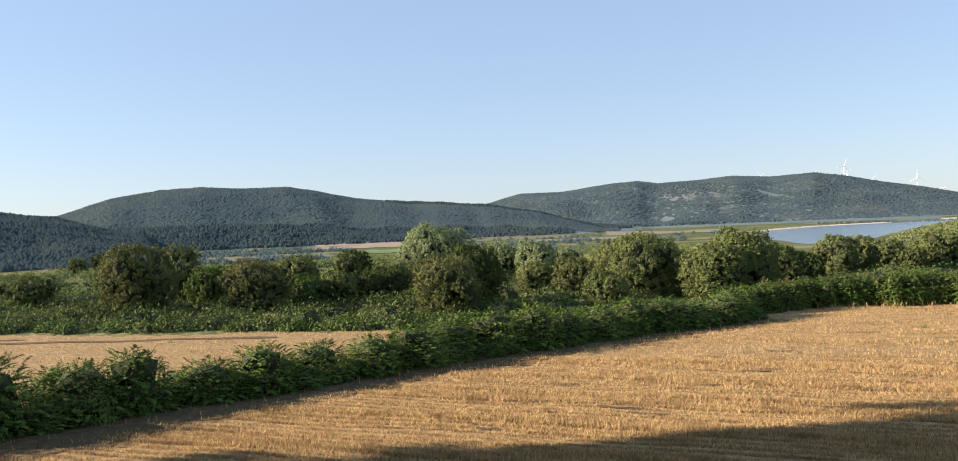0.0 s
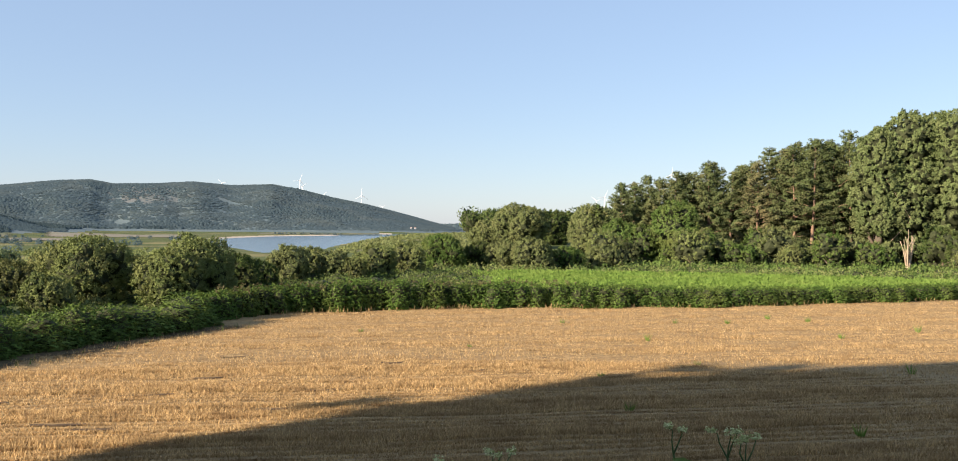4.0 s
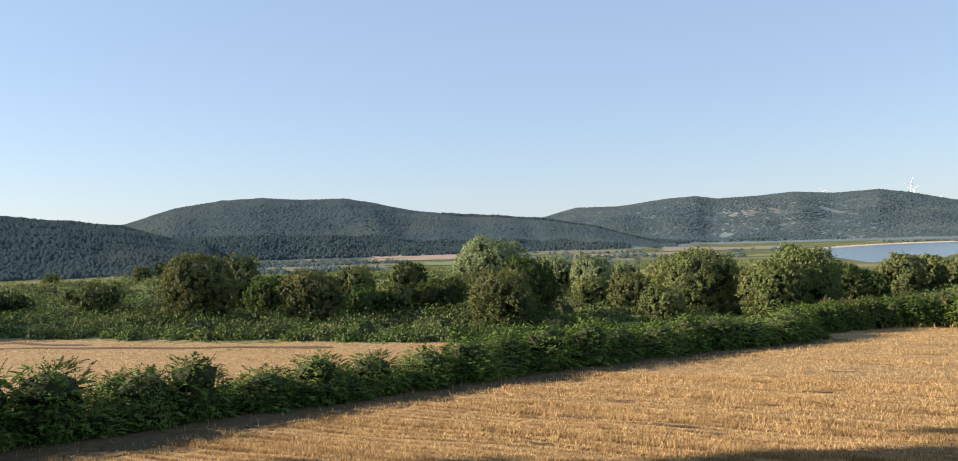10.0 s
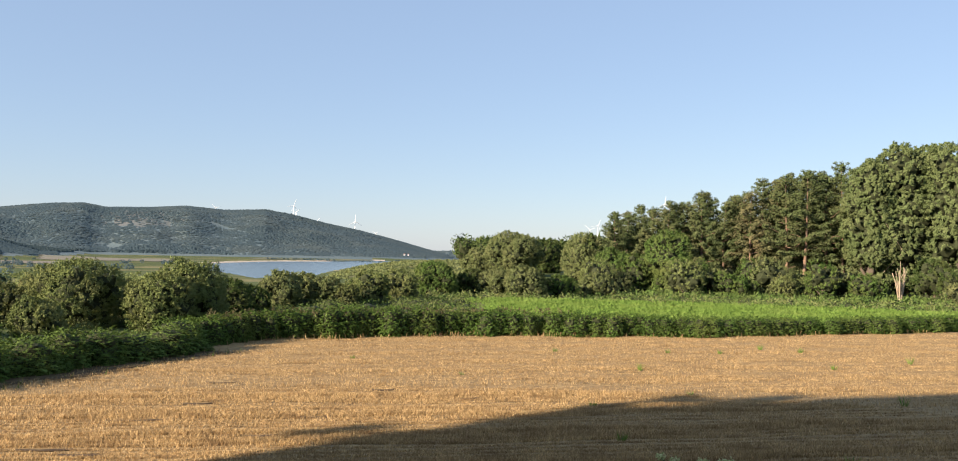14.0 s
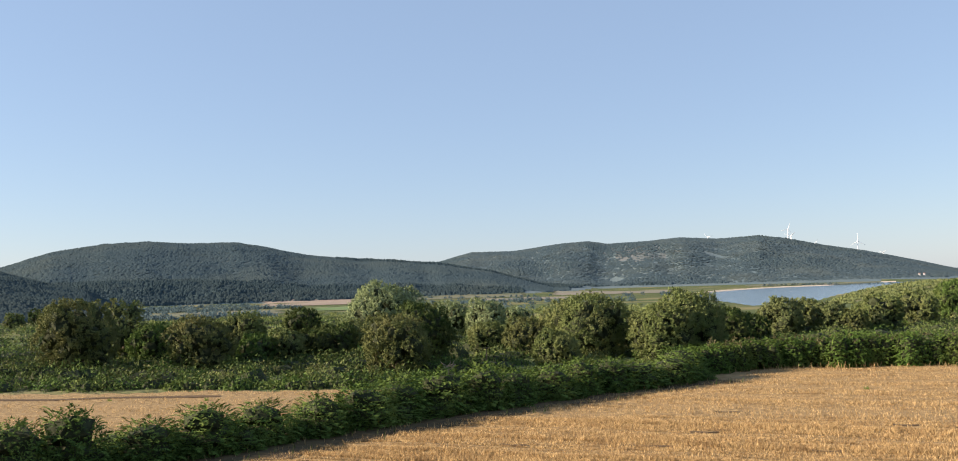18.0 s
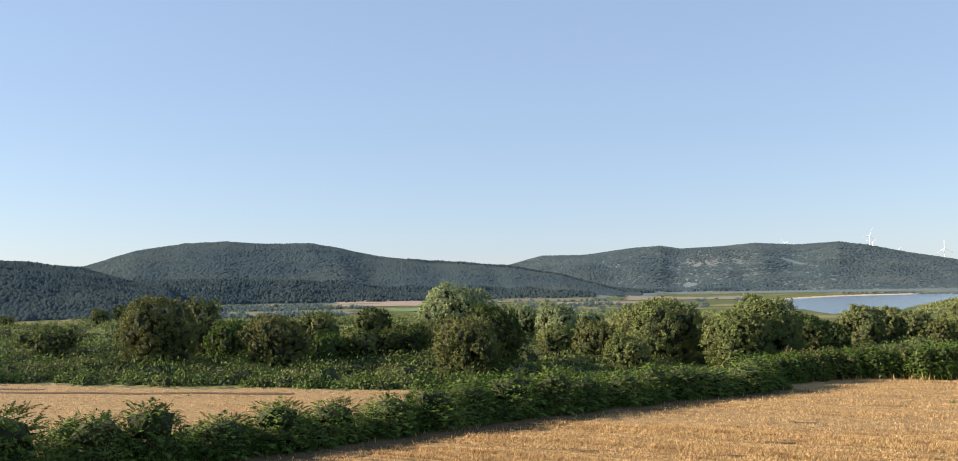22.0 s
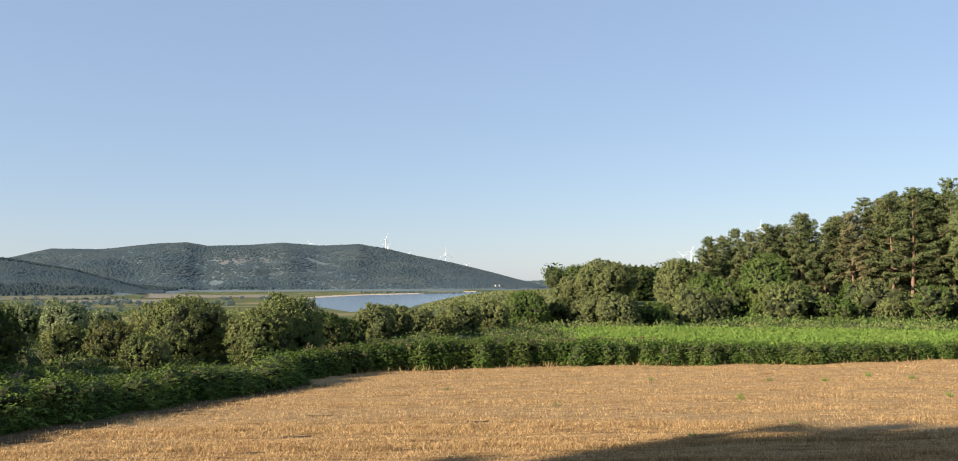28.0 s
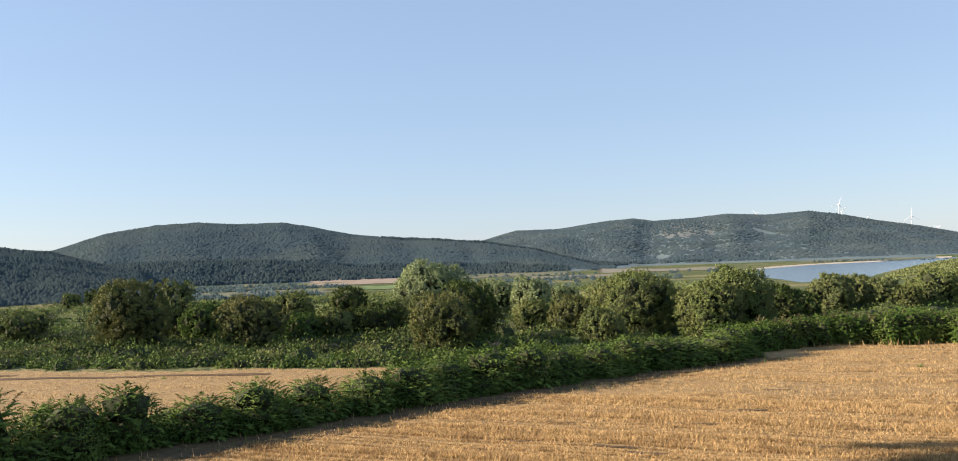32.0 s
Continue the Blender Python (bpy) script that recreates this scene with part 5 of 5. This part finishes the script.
# ---- small things ----
def stalks(name, n, spread, tall, width, mat, lean=0.25):
    """Upright grassy blades from one root."""
    w = rng.uniform(0, 6.28, n)
    d = spread * np.sqrt(rng.random(n))
    p = np.stack([d * np.cos(w), d * np.sin(w), np.zeros(n)], 1)
    along = np.stack([np.cos(w) * lean + rng.normal(size=n) * 0.1, np.sin(w) * lean + rng.normal(size=n) * 0.1, np.ones(n)], 1)
    return leaves_mesh(name, p, along, rng.normal(size=(n, 3)) * (1, 1, 0.1), tall * rng.uniform(0.55, 1.05, n), width, mat)


# broom growing out of the hedge
x, y = polar(33.7, 30.4)
broom = thing("broom_shrub", (x, y, hz(x, y)), "bright green feathery broom shrub in the hedge", "shrub")
part("foliage", stalks("foliage", 700, 0.5, 1.75, 0.014, M_FERN, 0.4), broom)
part("stem", limb_mesh("stem", (0, 0, 0), (0.05, 0, 0.8), 0.04, 0.015, M_BARK), broom)

# wooden post with a crossbar in the scrub
x, y = polar(26.5, 45.5)
post = thing("marker_post", (x, y, hz(x, y)), "thin wooden post with a short crossbar", "post")
for nm, a, b, r in (("pole", (0, 0, 0), (0.02, 0, 1.35), 0.024), ("crossbar", (-0.22, -0.03, 1.3), (0.26, -0.03, 1.34), 0.02)):
    v, f = tube([a, [(q + s) / 2 for q, s in zip(a, b)], b], [r, r, r * 0.9], 8)
    part(nm, mesh_of(nm, v, f, M_BARK, True), post)

# heap of cut branches
x, y = polar(29.0, 44.5)
heap = thing("brush_pile", (x, y, hz(x, y) + 0.02), "heap of dry pale brown cut branches", "brush")
for k in range(26):
    w = rng.uniform(0, 6.28)
    a = np.array((0.45 * math.cos(w), 0.25 * math.sin(w), rng.uniform(0.05, 0.2)))
    b = np.array((-0.4 * math.cos(w + rng.normal() * 0.6), -0.25 * math.sin(w), rng.uniform(0.3, 0.8)))
    part("branch", limb_mesh("branch", a, b, 0.022, 0.01, M_DEADWOOD, 0.2), heap)


def umbel(turn, r, head_z, lean, heads, label):
    """A wild umbellifer: ribbed stem, side stalks, heads of small white flowers, divided leaves."""
    x, y = polar(turn, r)
    g = hz(x, y)
    ob = thing("cow_parsley", (x, y, g), label, "weed", "white-flowered weeds on the bank")
    tall = head_z - g
    fork = np.array((lean * 0.4, 0, tall * 0.72))
    part("stem", limb_mesh("stem", (0, 0, 0), fork, 0.011, 0.007, M_STEM, 0.04), ob)
    for k in range(heads):
        e = np.array((lean + 0.075 * (k - (heads - 1) / 2) + rng.normal() * 0.015, rng.normal() * 0.05, tall * rng.uniform(0.94, 1.01)))
        stalk = part("stalk", limb_mesh("stalk", fork, e, 0.006, 0.003, M_STEM, 0.1), ob)
        n = 64
        d = unit(rng.normal(size=(n, 3)) * (1, 1, 0.45))
        c = e + d * 0.034 * rng.uniform(0.5, 1, n)[:, None] + np.array((0, 0, 0.012))
        face = unit(rng.normal(size=(n, 3)) + (0, 0, 1.2))
        al = np.cross(face, rng.normal(size=(n, 3)))
        part("flower_head", quads_mesh("flower_head", blades(c, al, np.cross(face, al), np.full(n, 0.016), np.full(n, 0.014)), M_FLOWER), stalk, "cluster of tiny white flowers")
    for k in range(4):
        w = k * 1.7 + rng.uniform(0, 1)
        out = []
        frond(fork * (0.5 + 0.14 * k), w, 0.1, 0.24, out)
        p, a, c, l, wd = (np.array(q) for q in zip(*out))
        part("leaf", leaves_mesh("leaf", p, a, c, l, wd, M_FERN), ob)
    return ob


LAB = "white-flowered cow parsley on the near bank"
for a, z, lean, hd in ((-16.6, 3.31, 0.0, 2), (-19.9, 3.31, 0.0, 3), (-20.9, 3.26, 0.02, 3), (-1.8, 3.02, 0.02, 2), (-5.6, 3.09, 0.0, 3), (-7.0, 3.0, 0.03, 2), (-10.8, 3.0, -0.03, 4), (-14.3, 2.95, 0.04, 2)):
    umbel(a, 5.5, z, lean, hd, LAB)

# green weeds standing in the stubble
for a, r, tall in ((-14.9, 36, 0.7), (-16.6, 43, 0.6), (-19.8, 44, 0.5), (-13.8, 22, 0.55), (-24.5, 46, 0.7), (-30.2, 31, 0.8), (-26.4, 40, 0.5), (-9.5, 42, 0.45), (-27.5, 21, 0.6), (-22.2, 47, 0.6),
                   (12.8, 41, 0.5), (-30.5, 44, 0.8), (3.5, 38, 0.3), (-3.5, 33, 0.3), (49.5, 41, 0.35), (44.0, 39, 0.35), (-12.0, 27, 0.35), (-18.0, 30, 0.35)):
    x, y = polar(a, r)
    w_ = thing("field_weed", (x, y, hz(x, y) + 0.03), "small green weed standing in the stubble", "weed", "weeds in the stubble")
    part("leaf_tuft", stalks("leaf_tuft", 26, 0.08, tall * 0.55, 0.03, M_FERNTOP, 0.5), w_)
    part("stem", limb_mesh("stem", (0, 0, 0), (0.02, 0, tall * 0.45), 0.012, 0.006, M_STEM), w_)

# far white houses on the valley floor
M_ROOF = surface("clay_roof", (0.22, 0.15, 0.12), (0.3, 0.2, 0.16), (0.26, 0.18, 0.14), 2, 0.4, 0.9, 0)
M_PANE = surface("dark_pane", (0.03, 0.035, 0.04), (0.05, 0.055, 0.06), (0.04, 0.045, 0.05), 2, 0.5, 0.2, 0)


def box_mesh(name, size, at, mat):
    bm = bmesh.new()
    bmesh.ops.create_cube(bm, size=1, matrix=Matrix.Translation(at) @ Matrix.Diagonal((*size, 1)))
    bmesh.ops.bevel(bm, geom=list(bm.edges), offset=min(size) * 0.04, segments=1, affect="EDGES")
    me = bpy.data.meshes.new(name)
    bm.to_mesh(me)
    bm.free()
    me.materials.append(mat)
    return me


for a, r, w in ((0.35, 1930, 3.6), (0.1, 1940, 3.6)):
    x, y = polar(a, r)
    h = thing("house", (x, y, hz(x, y) - 0.1), "small pale house with a low clay roof", "house", "far houses in the valley")
    part("wall", box_mesh("wall", (w, 6, 3.4), (0, 0, 1.7), M_WHITE), h)
    v = [(-w / 2 - 0.4, -3.4, 3.4), (w / 2 + 0.4, -3.4, 3.4), (w / 2 + 0.4, 3.4, 3.4), (-w / 2 - 0.4, 3.4, 3.4), (-w / 2, 0, 5), (w / 2, 0, 5)]
    part("roof", mesh_of("roof", v, [(0, 1, 5, 4), (2, 3, 4, 5), (0, 4, 3), (1, 2, 5), (3, 2, 1, 0)], M_ROOF), h)
    for k in (-1, 1):
        part("window", box_mesh("window", (1.1, 0.1, 1.2), (k * w * 0.25, -3.02, 1.9), M_PANE), h)
